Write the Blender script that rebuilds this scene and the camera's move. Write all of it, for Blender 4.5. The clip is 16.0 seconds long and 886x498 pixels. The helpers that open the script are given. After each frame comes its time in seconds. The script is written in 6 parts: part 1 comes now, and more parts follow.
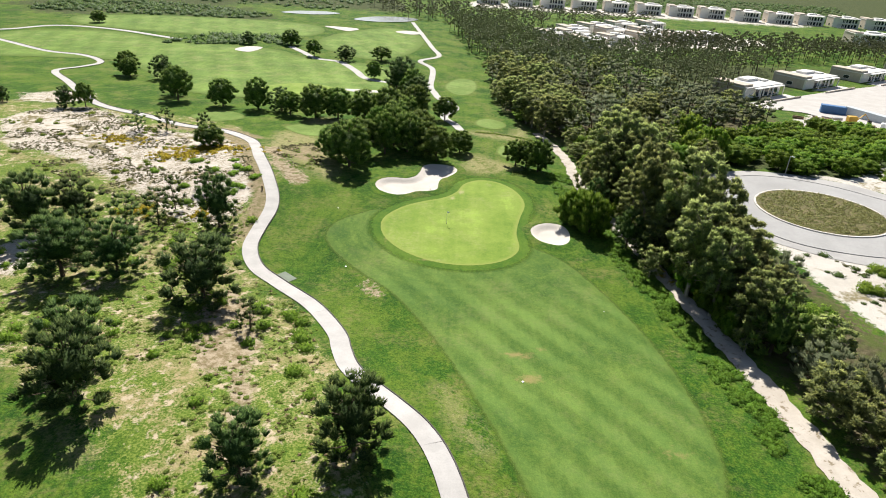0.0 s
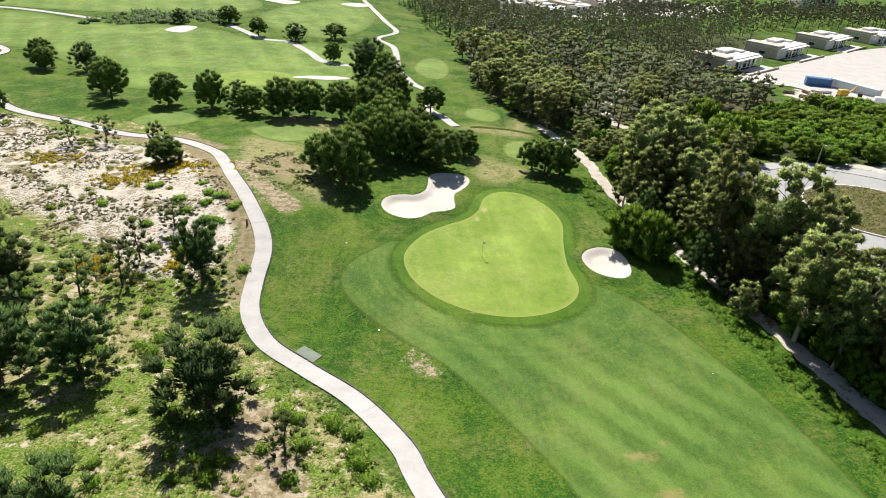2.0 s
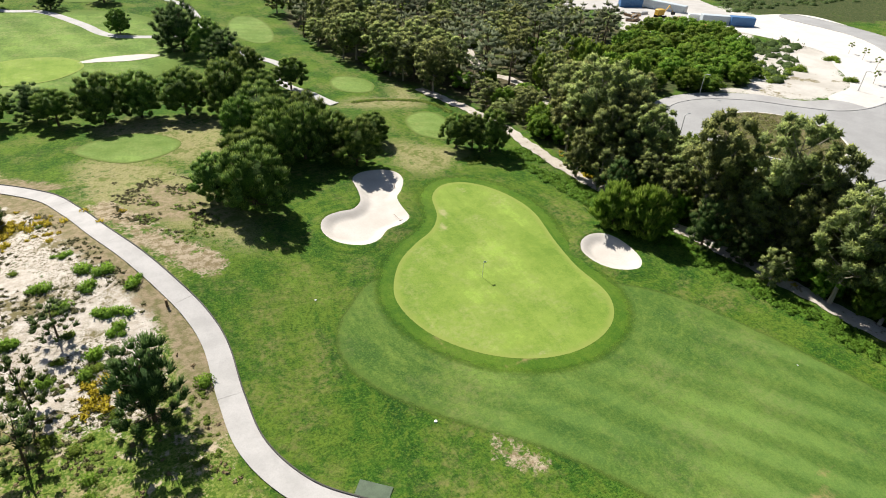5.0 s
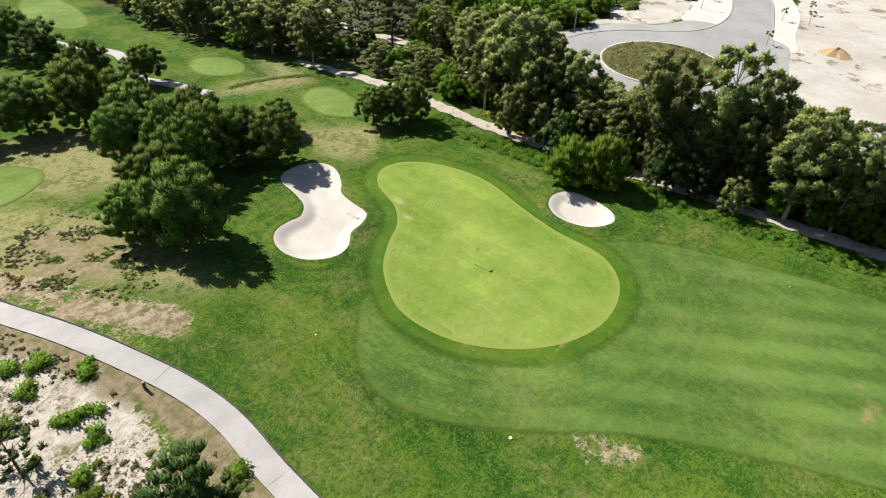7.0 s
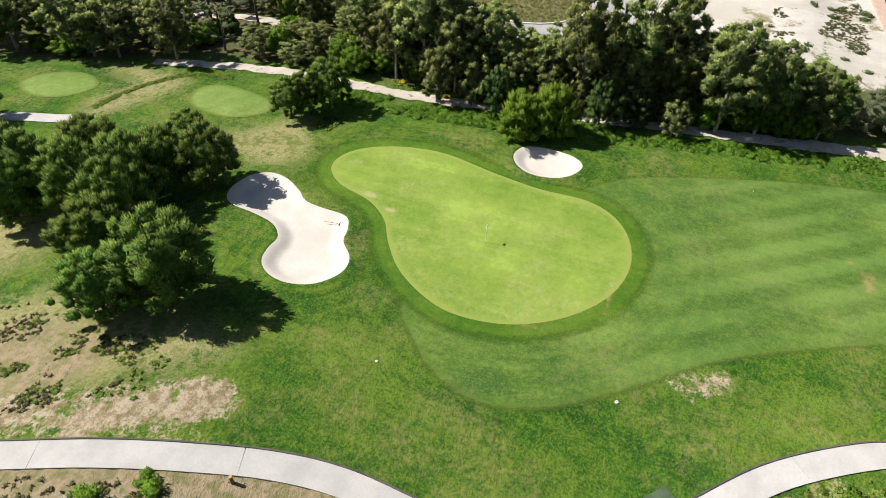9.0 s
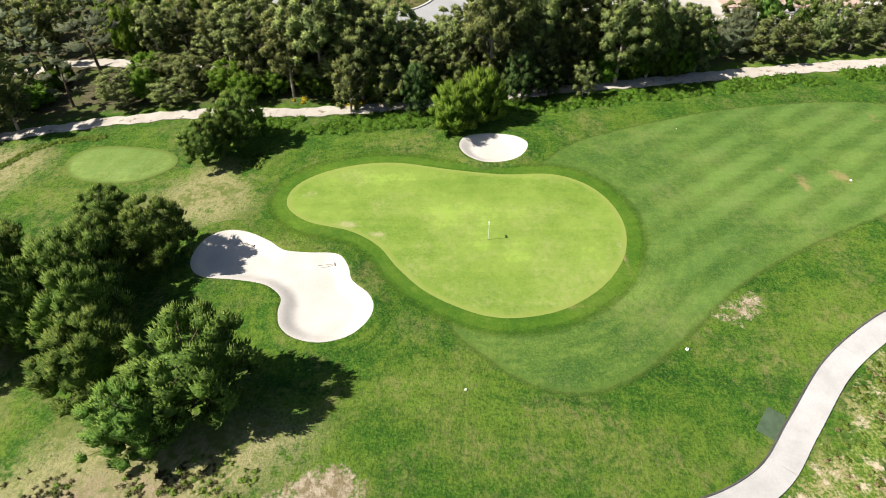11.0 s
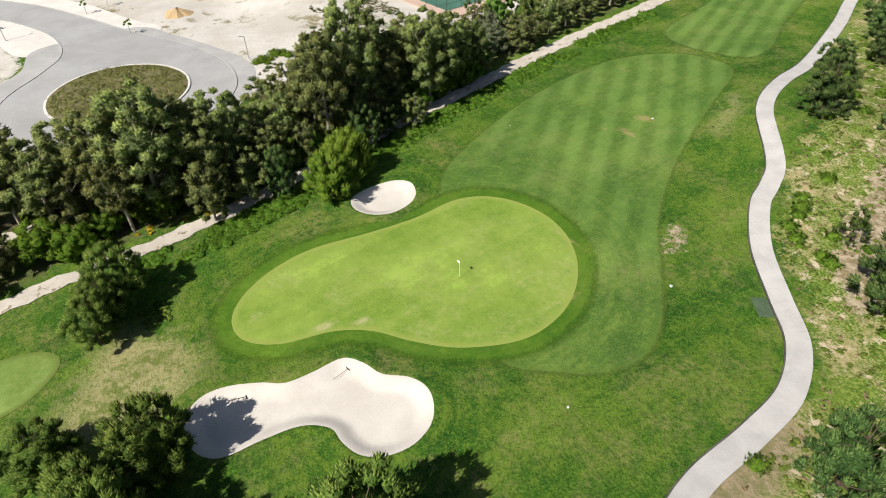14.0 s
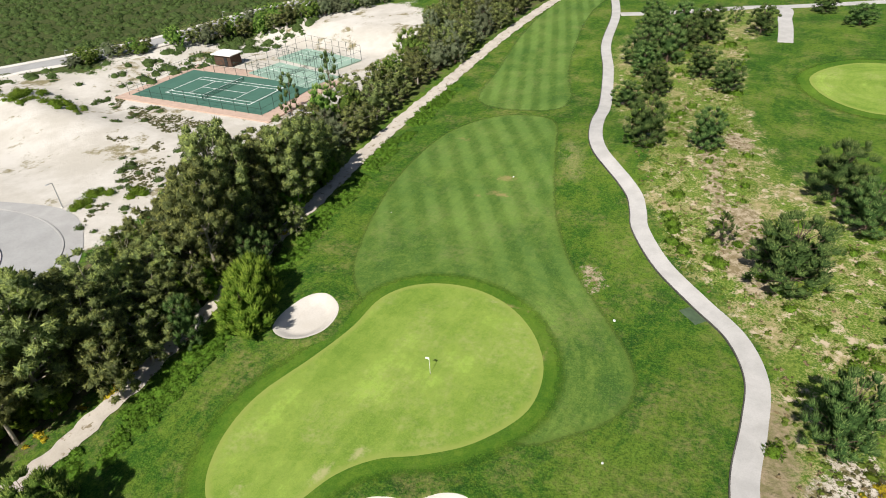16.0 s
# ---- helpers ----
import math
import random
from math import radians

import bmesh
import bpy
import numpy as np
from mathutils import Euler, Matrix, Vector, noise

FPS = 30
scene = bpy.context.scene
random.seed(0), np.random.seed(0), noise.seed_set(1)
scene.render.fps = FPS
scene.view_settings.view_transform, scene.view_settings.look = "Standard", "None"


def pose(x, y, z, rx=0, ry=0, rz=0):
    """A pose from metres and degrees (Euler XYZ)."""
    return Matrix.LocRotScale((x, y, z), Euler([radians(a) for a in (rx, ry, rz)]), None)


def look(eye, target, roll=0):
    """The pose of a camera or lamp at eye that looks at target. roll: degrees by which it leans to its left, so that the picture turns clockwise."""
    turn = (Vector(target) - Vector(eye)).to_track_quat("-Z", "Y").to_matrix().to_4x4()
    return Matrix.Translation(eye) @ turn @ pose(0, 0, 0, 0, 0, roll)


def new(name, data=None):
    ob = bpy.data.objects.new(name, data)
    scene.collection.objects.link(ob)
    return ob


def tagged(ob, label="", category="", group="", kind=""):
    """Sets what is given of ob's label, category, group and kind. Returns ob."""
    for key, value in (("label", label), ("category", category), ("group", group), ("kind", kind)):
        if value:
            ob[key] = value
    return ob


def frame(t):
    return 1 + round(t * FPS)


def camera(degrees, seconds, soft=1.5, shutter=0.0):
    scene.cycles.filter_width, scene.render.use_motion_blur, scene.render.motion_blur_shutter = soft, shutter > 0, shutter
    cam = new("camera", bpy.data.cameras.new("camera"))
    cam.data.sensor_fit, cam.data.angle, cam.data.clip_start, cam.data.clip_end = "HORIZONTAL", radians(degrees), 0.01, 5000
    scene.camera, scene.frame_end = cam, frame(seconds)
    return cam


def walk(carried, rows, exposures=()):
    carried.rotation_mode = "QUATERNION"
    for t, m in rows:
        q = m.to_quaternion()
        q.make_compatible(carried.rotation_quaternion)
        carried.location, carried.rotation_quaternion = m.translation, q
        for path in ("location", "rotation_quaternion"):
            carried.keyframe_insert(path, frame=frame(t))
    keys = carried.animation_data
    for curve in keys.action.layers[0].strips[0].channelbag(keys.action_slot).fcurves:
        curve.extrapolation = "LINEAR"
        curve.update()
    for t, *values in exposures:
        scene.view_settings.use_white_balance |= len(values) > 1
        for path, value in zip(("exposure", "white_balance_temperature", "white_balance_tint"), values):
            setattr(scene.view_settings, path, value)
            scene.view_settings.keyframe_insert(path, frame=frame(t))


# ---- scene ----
cam = camera(70.6, 16.0, soft=1.0)
METRES, EYE, TILT, LEAN, TURN = 150.0, 38.85, 0.0, 0.0, 0.0
ROWS = [
    (0.0, 0.0, 0.0, 0.0, 1.67, -26.98, -3.29),
    (0.5, -0.0231, 0.0344, -0.0011, 1.28, -27.89, -3.26),
    (1.0, -0.0457, 0.069, -0.002, 0.31, -28.63, -3.26),
    (1.5, -0.0674, 0.1029, -0.0027, -1.93, -29.12, -3.28),
    (2.0, -0.0885, 0.1351, -0.0033, -4.93, -29.45, -3.27),
    (2.5, -0.1093, 0.1654, -0.0041, -7.93, -29.92, -3.31),
    (3.0, -0.1295, 0.194, -0.005, -10.94, -30.42, -3.31),
    (5.5, -0.2189, 0.3224, -0.0088, -31.67, -34.78, -3.08),
    (6.0, -0.2327, 0.3473, -0.0092, -36.34, -35.68, -2.95),
    (6.5, -0.2463, 0.3729, -0.0096, -41.03, -36.59, -2.81),
    (7.0, -0.2597, 0.3994, -0.0099, -45.98, -37.55, -2.61),
    (7.5, -0.2721, 0.4269, -0.01, -51.25, -38.39, -2.41),
    (8.0, -0.2836, 0.4557, -0.0104, -56.48, -39.17, -2.18),
    (8.5, -0.2938, 0.4855, -0.0109, -61.84, -40.01, -1.95),
    (9.0, -0.3024, 0.5161, -0.0112, -67.25, -40.84, -1.68),
    (11.5, -0.3067, 0.6698, -0.0079, -96.47, -41.81, -0.2),
    (12.0, -0.2995, 0.6991, -0.007, -102.43, -41.84, 0.11),
    (12.5, -0.2898, 0.7262, -0.0056, -108.35, -41.94, 0.44),
    (13.0, -0.2774, 0.7509, -0.0038, -114.3, -41.7, 0.76),
    (13.5, -0.2627, 0.7732, -0.0021, -120.29, -40.39, 1.11),
    (14.0, -0.2465, 0.793, -0.0001, -126.38, -38.99, 1.5),
    (14.5, -0.2279, 0.8109, 0.002, -132.66, -37.62, 1.87),
    (15.0, -0.2064, 0.8268, 0.0052, -139.01, -36.39, 2.18),
    (15.5, -0.1839, 0.8402, 0.0082, -145.37, -35.09, 2.51),
    (16.0, -0.1604, 0.8508, 0.0109, -150.96, -33.22, 2.88),
]
EXPOSURES = [(0.0, 0.71), (3.0, 0.68), (5.5, 0.59), (7.0, 0.52), (9.0, 0.62), (11.5, 0.76), (12.5, 0.67), (13.5, 0.52), (15.0, 0.40), (16.0, 0.45)]
walk(cam, [(t, pose(0, 0, EYE, TILT, LEAN, TURN) @ pose(METRES * x, METRES * y, METRES * z, 90 + pitch, roll, yaw)) for t, x, y, z, yaw, pitch, roll in ROWS], exposures=EXPOSURES)

# ---- light ----
SUN_EL, SUN_AZ = 46.5, -8.0          # degrees; azimuth from +y towards +x
world = bpy.data.worlds.new("world")
scene.world = world
world.use_nodes = True
wn = world.node_tree
sky = wn.nodes.new("ShaderNodeTexSky")
sky.sky_type, sky.sun_disc = "NISHITA", False
sky.sun_elevation, sky.sun_rotation = radians(SUN_EL), radians(SUN_AZ)
back = wn.nodes["Background"]
back.inputs["Strength"].default_value = 0.05
wn.links.new(sky.outputs[0], back.inputs["Color"])
sun = new("sun", bpy.data.lights.new("sun", "SUN"))
sun.data.energy, sun.data.angle, sun.data.color = 5.0, radians(0.53), (1.0, 0.955, 0.88)
sx, sy = math.sin(radians(SUN_AZ)) * math.cos(radians(SUN_EL)), math.cos(radians(SUN_AZ)) * math.cos(radians(SUN_EL))
sun.matrix_world = look((sx * 200, sy * 200, math.sin(radians(SUN_EL)) * 200), (0, 0, 0))


# ---- materials ----
def node(nt, kind, **values):
    n = nt.nodes.new(kind)
    for key, value in values.items():
        n.inputs[key].default_value = value
    return n


def material(name, rough=0.85, spec=0.3):
    m = bpy.data.materials.new(name)
    m.use_nodes = True
    b = m.node_tree.nodes["Principled BSDF"]
    b.inputs["Roughness"].default_value = rough
    b.inputs["Specular IOR Level"].default_value = spec
    return m, m.node_tree, b


def rgb(c):
    return (c[0], c[1], c[2], 1.0)


def position(nt):
    return nt.nodes.new("ShaderNodeNewGeometry").outputs["Position"]


def object_space(nt):
    return nt.nodes.new("ShaderNodeTexCoord").outputs["Object"]


def noise_tex(nt, vec, scale, detail=3.0, rough=0.55, stretch=None):
    n = node(nt, "ShaderNodeTexNoise", Scale=scale, Detail=detail, Roughness=rough)
    if stretch:
        mp = nt.nodes.new("ShaderNodeMapping")
        mp.inputs["Scale"].default_value = stretch[:3]
        mp.inputs["Rotation"].default_value = (0, 0, radians(stretch[3]))
        nt.links.new(vec, mp.inputs["Vector"])
        vec = mp.outputs[0]
    nt.links.new(vec, n.inputs["Vector"])
    return n.outputs["Fac"]


def step(nt, value, lo, hi):
    n = node(nt, "ShaderNodeMapRange", **{"From Min": lo, "From Max": hi})
    n.interpolation_type = "SMOOTHSTEP"
    nt.links.new(value, n.inputs["Value"])
    return n.outputs[0]


def calc(nt, op, a, b):
    n = nt.nodes.new("ShaderNodeMath")
    n.operation = op
    for i, v in enumerate((a, b)):
        if isinstance(v, (int, float)):
            n.inputs[i].default_value = v
        else:
            nt.links.new(v, n.inputs[i])
    return n.outputs[0]


def blend(nt, fac, a, b, mode="MIX"):
    n = nt.nodes.new("ShaderNodeMix")
    n.data_type, n.blend_type = "RGBA", mode
    for socket, v in ((n.inputs[0], fac), (n.inputs[6], a), (n.inputs[7], b)):
        if isinstance(v, (int, float)):
            socket.default_value = v
        elif isinstance(v, tuple):
            socket.default_value = rgb(v)
        else:
            nt.links.new(v, socket)
    return n.outputs[2]


def bump(nt, bsdf, value, strength, distance):
    n = node(nt, "ShaderNodeBump", Strength=strength, Distance=distance)
    nt.links.new(value, n.inputs["Height"])
    nt.links.new(n.outputs[0], bsdf.inputs["Normal"])


def attribute(nt, name):
    n = nt.nodes.new("ShaderNodeAttribute")
    n.attribute_name = name
    return n.outputs["Fac"]


def ramp(nt, value, stops):
    """Colours at positions, blended evenly between."""
    n = nt.nodes.new("ShaderNodeValToRGB")
    n.color_ramp.interpolation = "EASE"
    while len(n.color_ramp.elements) < len(stops):
        n.color_ramp.elements.new(0.5)
    for e, (at, c) in zip(n.color_ramp.elements, stops):
        e.position, e.color = at, rgb(c)
    nt.links.new(value, n.inputs[0])
    return n.outputs[0]


def scaled(c, by):
    return tuple(v * by for v in c)


def turf(nt, vec, deep, mid, light, dry, dry_amount, fine=7.0, rich=1.0):
    """Grass colour: drifts of deep, fresh and yellowing grass at several sizes, with swirls where the mower turned."""
    n1, n2 = noise_tex(nt, vec, 0.085, 5, 0.62), noise_tex(nt, vec, 0.31, 5, 0.66)
    c, e = noise_tex(nt, vec, fine, 3, 0.7), noise_tex(nt, vec, fine * 0.3, 4, 0.7)
    v = calc(nt, "ADD", calc(nt, "MULTIPLY", n1, 0.50), calc(nt, "MULTIPLY", n2, 0.32))
    v = calc(nt, "ADD", v, calc(nt, "MULTIPLY", e, 0.18))
    sep = nt.nodes.new("ShaderNodeSeparateXYZ")
    nt.links.new(vec, sep.inputs[0])
    near = attribute(nt, "around")
    line = nt.nodes.new("ShaderNodeCombineXYZ")
    nt.links.new(calc(nt, "MULTIPLY", near, 44.0), line.inputs[0])
    nt.links.new(calc(nt, "MULTIPLY", sep.outputs[0], 0.09), line.inputs[1])
    nt.links.new(calc(nt, "MULTIPLY", sep.outputs[1], 0.09), line.inputs[2])
    swirl = calc(nt, "MULTIPLY", calc(nt, "SUBTRACT", noise_tex(nt, line.outputs[0], 1.0, 4, 0.65), 0.5), step(nt, near, 0.75, 0.15))
    v = calc(nt, "ADD", v, calc(nt, "MULTIPLY", swirl, 0.36))
    wind = noise_tex(nt, vec, 1.0, 4, 0.7, (0.8, 0.11, 1, -54))
    v = calc(nt, "ADD", v, calc(nt, "MULTIPLY", calc(nt, "SUBTRACT", wind, 0.5), 0.24))
    col = ramp(nt, v, ((0.385, deep), (0.465, mid), (0.545, light), (0.64, scaled(light, 1.3))))
    col = blend(nt, calc(nt, "MULTIPLY", step(nt, c, 0.48, 0.66), 0.5 * rich), col, scaled(light, 1.5))
    col = blend(nt, calc(nt, "MULTIPLY", step(nt, c, 0.52, 0.36), 0.5 * rich), col, scaled(deep, 0.55))
    mottle = noise_tex(nt, vec, 1.7, 5, 0.74)
    col = blend(nt, calc(nt, "MULTIPLY", step(nt, mottle, 0.50, 0.66), 0.55 * rich), col, (light[0] * 1.45, light[1] * 1.25, light[2] * 1.2))
    col = blend(nt, calc(nt, "MULTIPLY", step(nt, mottle, 0.50, 0.36), 0.5 * rich), col, deep)
    if dry_amount:
        d = calc(nt, "MULTIPLY", step(nt, noise_tex(nt, vec, 0.16, 5, 0.72), 0.46, 0.66), step(nt, noise_tex(nt, vec, 1.9, 4, 0.7), 0.35, 0.65))
        col = blend(nt, calc(nt, "MULTIPLY", d, dry_amount), col, dry)
    return col, c


def mown(name, deep, mid, light, dry=(0.3, 0.3, 0.1), dry_amount=0.3, stripe=None, fine=7.0, relief=0.5, rich=0.6, rim=None, rim_wide=1.2, fade=0.0, scuff=(0.26, 0.21, 0.085)):
    m, nt, b = material(name, 0.9, 0.12)
    p = position(nt)
    col, c = turf(nt, p, deep, mid, light, dry, dry_amount, fine, rich)
    if stripe:
        angle, period, amount, ends = stripe
        sep = nt.nodes.new("ShaderNodeSeparateXYZ")
        nt.links.new(p, sep.inputs[0])
        across = calc(nt, "ADD", calc(nt, "MULTIPLY", sep.outputs[0], math.cos(angle)), calc(nt, "MULTIPLY", sep.outputs[1], math.sin(angle)))
        across = calc(nt, "ADD", across, calc(nt, "MULTIPLY", noise_tex(nt, p, 0.1, 2), 0.5))
        wave = calc(nt, "SINE", calc(nt, "MULTIPLY", across, 2 * math.pi / period), 0.0)
        seen = step(nt, noise_tex(nt, p, 0.09, 4, 0.65), 0.25, 0.6)
        streak = noise_tex(nt, p, 1.0, 4, 0.7, (1.5, 0.09, 1, -math.degrees(angle)))
        if ends:
            seen = calc(nt, "MULTIPLY", seen, step(nt, sep.outputs[1], ends[1], ends[0]))
        wave = step(nt, calc(nt, "ADD", wave, calc(nt, "MULTIPLY", calc(nt, "SUBTRACT", streak, 0.5), 3.2)), -0.9, 0.9)
        col = blend(nt, calc(nt, "MULTIPLY", calc(nt, "MULTIPLY", calc(nt, "SUBTRACT", 1.0, wave), seen), amount * 0.8), col, deep)
        wave = calc(nt, "MULTIPLY", wave, seen)
        col = blend(nt, calc(nt, "MULTIPLY", wave, amount), col, (light[0] * 1.3, light[1] * 1.35, light[2] * 1.7))
    col = blend(nt, calc(nt, "MULTIPLY", step(nt, calc(nt, "ADD", attribute(nt, "worn"), calc(nt, "MULTIPLY", calc(nt, "SUBTRACT", noise_tex(nt, p, 1.4, 4, 0.7), 0.5), 1.6)), 0.25, 0.9), 0.8), col, scuff)
    if rim:
        reach = calc(nt, "ADD", attribute(nt, "edge"), calc(nt, "MULTIPLY", calc(nt, "SUBTRACT", noise_tex(nt, p, 0.9, 4, 0.7), 0.5), 1.1 * rim_wide))
        col = blend(nt, step(nt, reach, rim_wide, 0.0), col, rim)
    nt.links.new(col, b.inputs["Base Color"])
    bump(nt, b, c, relief, 0.05)
    if fade:
        reach = calc(nt, "ADD", attribute(nt, "edge"), calc(nt, "MULTIPLY", calc(nt, "SUBTRACT", noise_tex(nt, p, 1.6, 4, 0.7), 0.5), 0.9 * fade))
        mix = nt.nodes.new("ShaderNodeMixShader")
        nt.links.new(step(nt, reach, 0.0, fade), mix.inputs[0])
        nt.links.new(nt.nodes.new("ShaderNodeBsdfTransparent").outputs[0], mix.inputs[1])
        nt.links.new(b.outputs[0], mix.inputs[2])
        nt.links.new(mix.outputs[0], nt.nodes["Material Output"].inputs["Surface"])
    return m


MAT_GREEN = mown("putting_green_turf", (0.124, 0.205, 0.028), (0.157, 0.240, 0.036), (0.195, 0.275, 0.048), (0.33, 0.33, 0.13), 0.45, None, 11.0, 0.2, 0.4, (0.225, 0.275, 0.06), 0.9, 0.0, (0.36, 0.34, 0.16))
MAT_COLLAR = mown("collar_turf", (0.040, 0.104, 0.009), (0.056, 0.125, 0.010), (0.080, 0.148, 0.014), (0.2, 0.22, 0.06), 0.15, None, 9.0, 0.3, 0.6, None, 1.2, 1.5)
MAT_FAIRWAY = mown("fairway_turf", (0.046, 0.102, 0.018), (0.071, 0.133, 0.022), (0.106, 0.170, 0.031), (0.22, 0.22, 0.085), 0.4, (radians(35.6), 3.5, 0.45, (66.0, 82.0)), 6.0, 0.4, 0.7, (0.095, 0.150, 0.026), 1.3, 0.8)
MAT_FAIRWAY_NEXT = mown("next_fairway_turf", (0.046, 0.102, 0.018), (0.071, 0.133, 0.022), (0.106, 0.170, 0.031), (0.22, 0.22, 0.085), 0.5, (radians(20), 3.1, 0.5, None), 6.0, 0.4, 0.7, None, 1.2, 1.2)
MAT_TEE = mown("tee_turf", (0.095, 0.158, 0.028), (0.118, 0.185, 0.036), (0.145, 0.215, 0.05), (0.3, 0.3, 0.11), 0.3, (radians(60), 3.4, 0.13, None), 10.0, 0.2, 0.4, (0.11, 0.15, 0.03), 0.8)
MAT_FARWAY = mown("distant_fairway_turf", (0.07, 0.13, 0.02), (0.10, 0.17, 0.027), (0.14, 0.215, 0.04), (0.3, 0.29, 0.12), 0.6, (radians(20), 9.0, 0.25, None), 2.0, 0.2, 0.6, (0.10, 0.155, 0.025), 6.0)

# the ground: rough grass, dune sand, scrub, wood litter, bare pale sand
MAT_GROUND, nt, b = material("ground", 0.95, 0.1)
p = position(nt)
grass, fine = turf(nt, p, (0.018, 0.062, 0.008), (0.038, 0.101, 0.010), (0.084, 0.142, 0.017), (0.22, 0.20, 0.072), 0.62, 5.0, 0.95)
n1, n2, n3 = noise_tex(nt, p, 0.22, 5, 0.65), noise_tex(nt, p, 1.3, 4, 0.65), noise_tex(nt, p, 4.5, 3, 0.6)
jag = calc(nt, "ADD", calc(nt, "MULTIPLY", calc(nt, "SUBTRACT", n1, 0.5), 2.0), calc(nt, "MULTIPLY", calc(nt, "SUBTRACT", n2, 0.5), 1.6))
jag = calc(nt, "ADD", jag, calc(nt, "MULTIPLY", calc(nt, "SUBTRACT", n3, 0.5), 0.9))


def zone(name, soft=0.12, wobble=1.0):
    a = attribute(nt, name)
    v = calc(nt, "ADD", a, calc(nt, "MULTIPLY", calc(nt, "MULTIPLY", jag, wobble), step(nt, a, 0.0, 0.3)))
    return step(nt, v, 0.5 - soft, 0.5 + soft)


straw = blend(nt, step(nt, n2, 0.35, 0.65), (0.37, 0.295, 0.165), (0.20, 0.205, 0.068))
weeds = blend(nt, step(nt, n3, 0.4, 0.6), (0.070, 0.125, 0.016), (0.17, 0.225, 0.04))
scrub = blend(nt, step(nt, calc(nt, "ADD", n1, calc(nt, "MULTIPLY", calc(nt, "SUBTRACT", n3, 0.5), 0.7)), 0.44, 0.64), weeds, straw)
scrub = blend(nt, step(nt, noise_tex(nt, p, 0.6, 4, 0.7), 0.55, 0.66), scrub, (0.47, 0.385, 0.27))
sand = blend(nt, step(nt, n2, 0.35, 0.65), (0.60, 0.545, 0.475), (0.46, 0.40, 0.325))
specks = calc(nt, "MULTIPLY", step(nt, noise_tex(nt, p, 3.2, 5, 0.75), 0.50, 0.58), step(nt, noise_tex(nt, p, 0.17, 3), 0.38, 0.56))
dune = blend(nt, specks, sand, blend(nt, n3, (0.07, 0.06, 0.03), (0.16, 0.14, 0.06)))
dune = blend(nt, step(nt, noise_tex(nt, p, 0.22, 5, 0.75), 0.52, 0.62), dune, blend(nt, n3, (0.24, 0.185, 0.10), (0.11, 0.115, 0.04)))
pale = blend(nt, step(nt, noise_tex(nt, p, 0.09, 6, 0.7), 0.35, 0.65), (0.575, 0.54, 0.49), (0.46, 0.425, 0.37))
pale = blend(nt, step(nt, noise_tex(nt, p, 0.13, 6, 0.75), 0.55, 0.64), pale, blend(nt, n2, (0.30, 0.25, 0.16), (0.15, 0.14, 0.06)))
litter = blend(nt, step(nt, n2, 0.35, 0.65), (0.06, 0.055, 0.028), (0.125, 0.105, 0.06))
litter = blend(nt, step(nt, n1, 0.45, 0.60), litter, blend(nt, n3, (0.045, 0.075, 0.016), (0.11, 0.125, 0.035)))
col = blend(nt, calc(nt, "MULTIPLY", zone("dry", 0.4, 0.9), 0.9), grass, blend(nt, step(nt, calc(nt, "ADD", n1, calc(nt, "MULTIPLY", calc(nt, "SUBTRACT", n2, 0.5), 0.8)), 0.42, 0.70), (0.40, 0.33, 0.18), (0.13, 0.155, 0.04)))
col = blend(nt, zone("scrub", 0.2), col, scrub)
col = blend(nt, zone("litter", 0.2), col, litter)
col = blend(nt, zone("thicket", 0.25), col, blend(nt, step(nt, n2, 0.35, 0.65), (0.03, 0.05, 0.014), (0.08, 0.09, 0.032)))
col = blend(nt, zone("dune", 0.1), col, dune)
col = blend(nt, zone("verge", 0.25, 0.5), col, blend(nt, step(nt, n2, 0.35, 0.65), (0.17, 0.155, 0.07), (0.30, 0.235, 0.15)))
col = blend(nt, zone("bare", 0.3, 1.5), col, blend(nt, step(nt, noise_tex(nt, p, 1.1, 5, 0.75), 0.40, 0.60), blend(nt, n3, (0.15, 0.12, 0.06), (0.25, 0.195, 0.11)), blend(nt, n3, (0.31, 0.25, 0.155), (0.46, 0.385, 0.29))))
col = blend(nt, zone("pale", 0.1, 0.6), col, pale)
nt.links.new(col, b.inputs["Base Color"])
bump(nt, b, calc(nt, "ADD", fine, n2), 0.85, 0.12)


def stone(name, light, dark, scale=1.0, rough=0.9, relief=0.3, spots=None):
    """Concrete, sand, asphalt: mottled at two sizes."""
    m, nt, b = material(name, rough, 0.25)
    p = position(nt)
    n1, n2 = noise_tex(nt, p, 0.35 * scale, 5, 0.65), noise_tex(nt, p, 6 * scale, 4, 0.7)
    col = blend(nt, step(nt, n1, 0.3, 0.7), dark, light)
    col = blend(nt, calc(nt, "MULTIPLY", step(nt, n2, 0.4, 0.75), 0.35), col, tuple(v * 0.8 for v in dark))
    if spots:
        col = blend(nt, step(nt, noise_tex(nt, p, 1.1 * scale, 4, 0.7), 0.56, 0.66), col, spots)
    nt.links.new(col, b.inputs["Base Color"])
    bump(nt, b, n2, relief, 0.03)
    return m


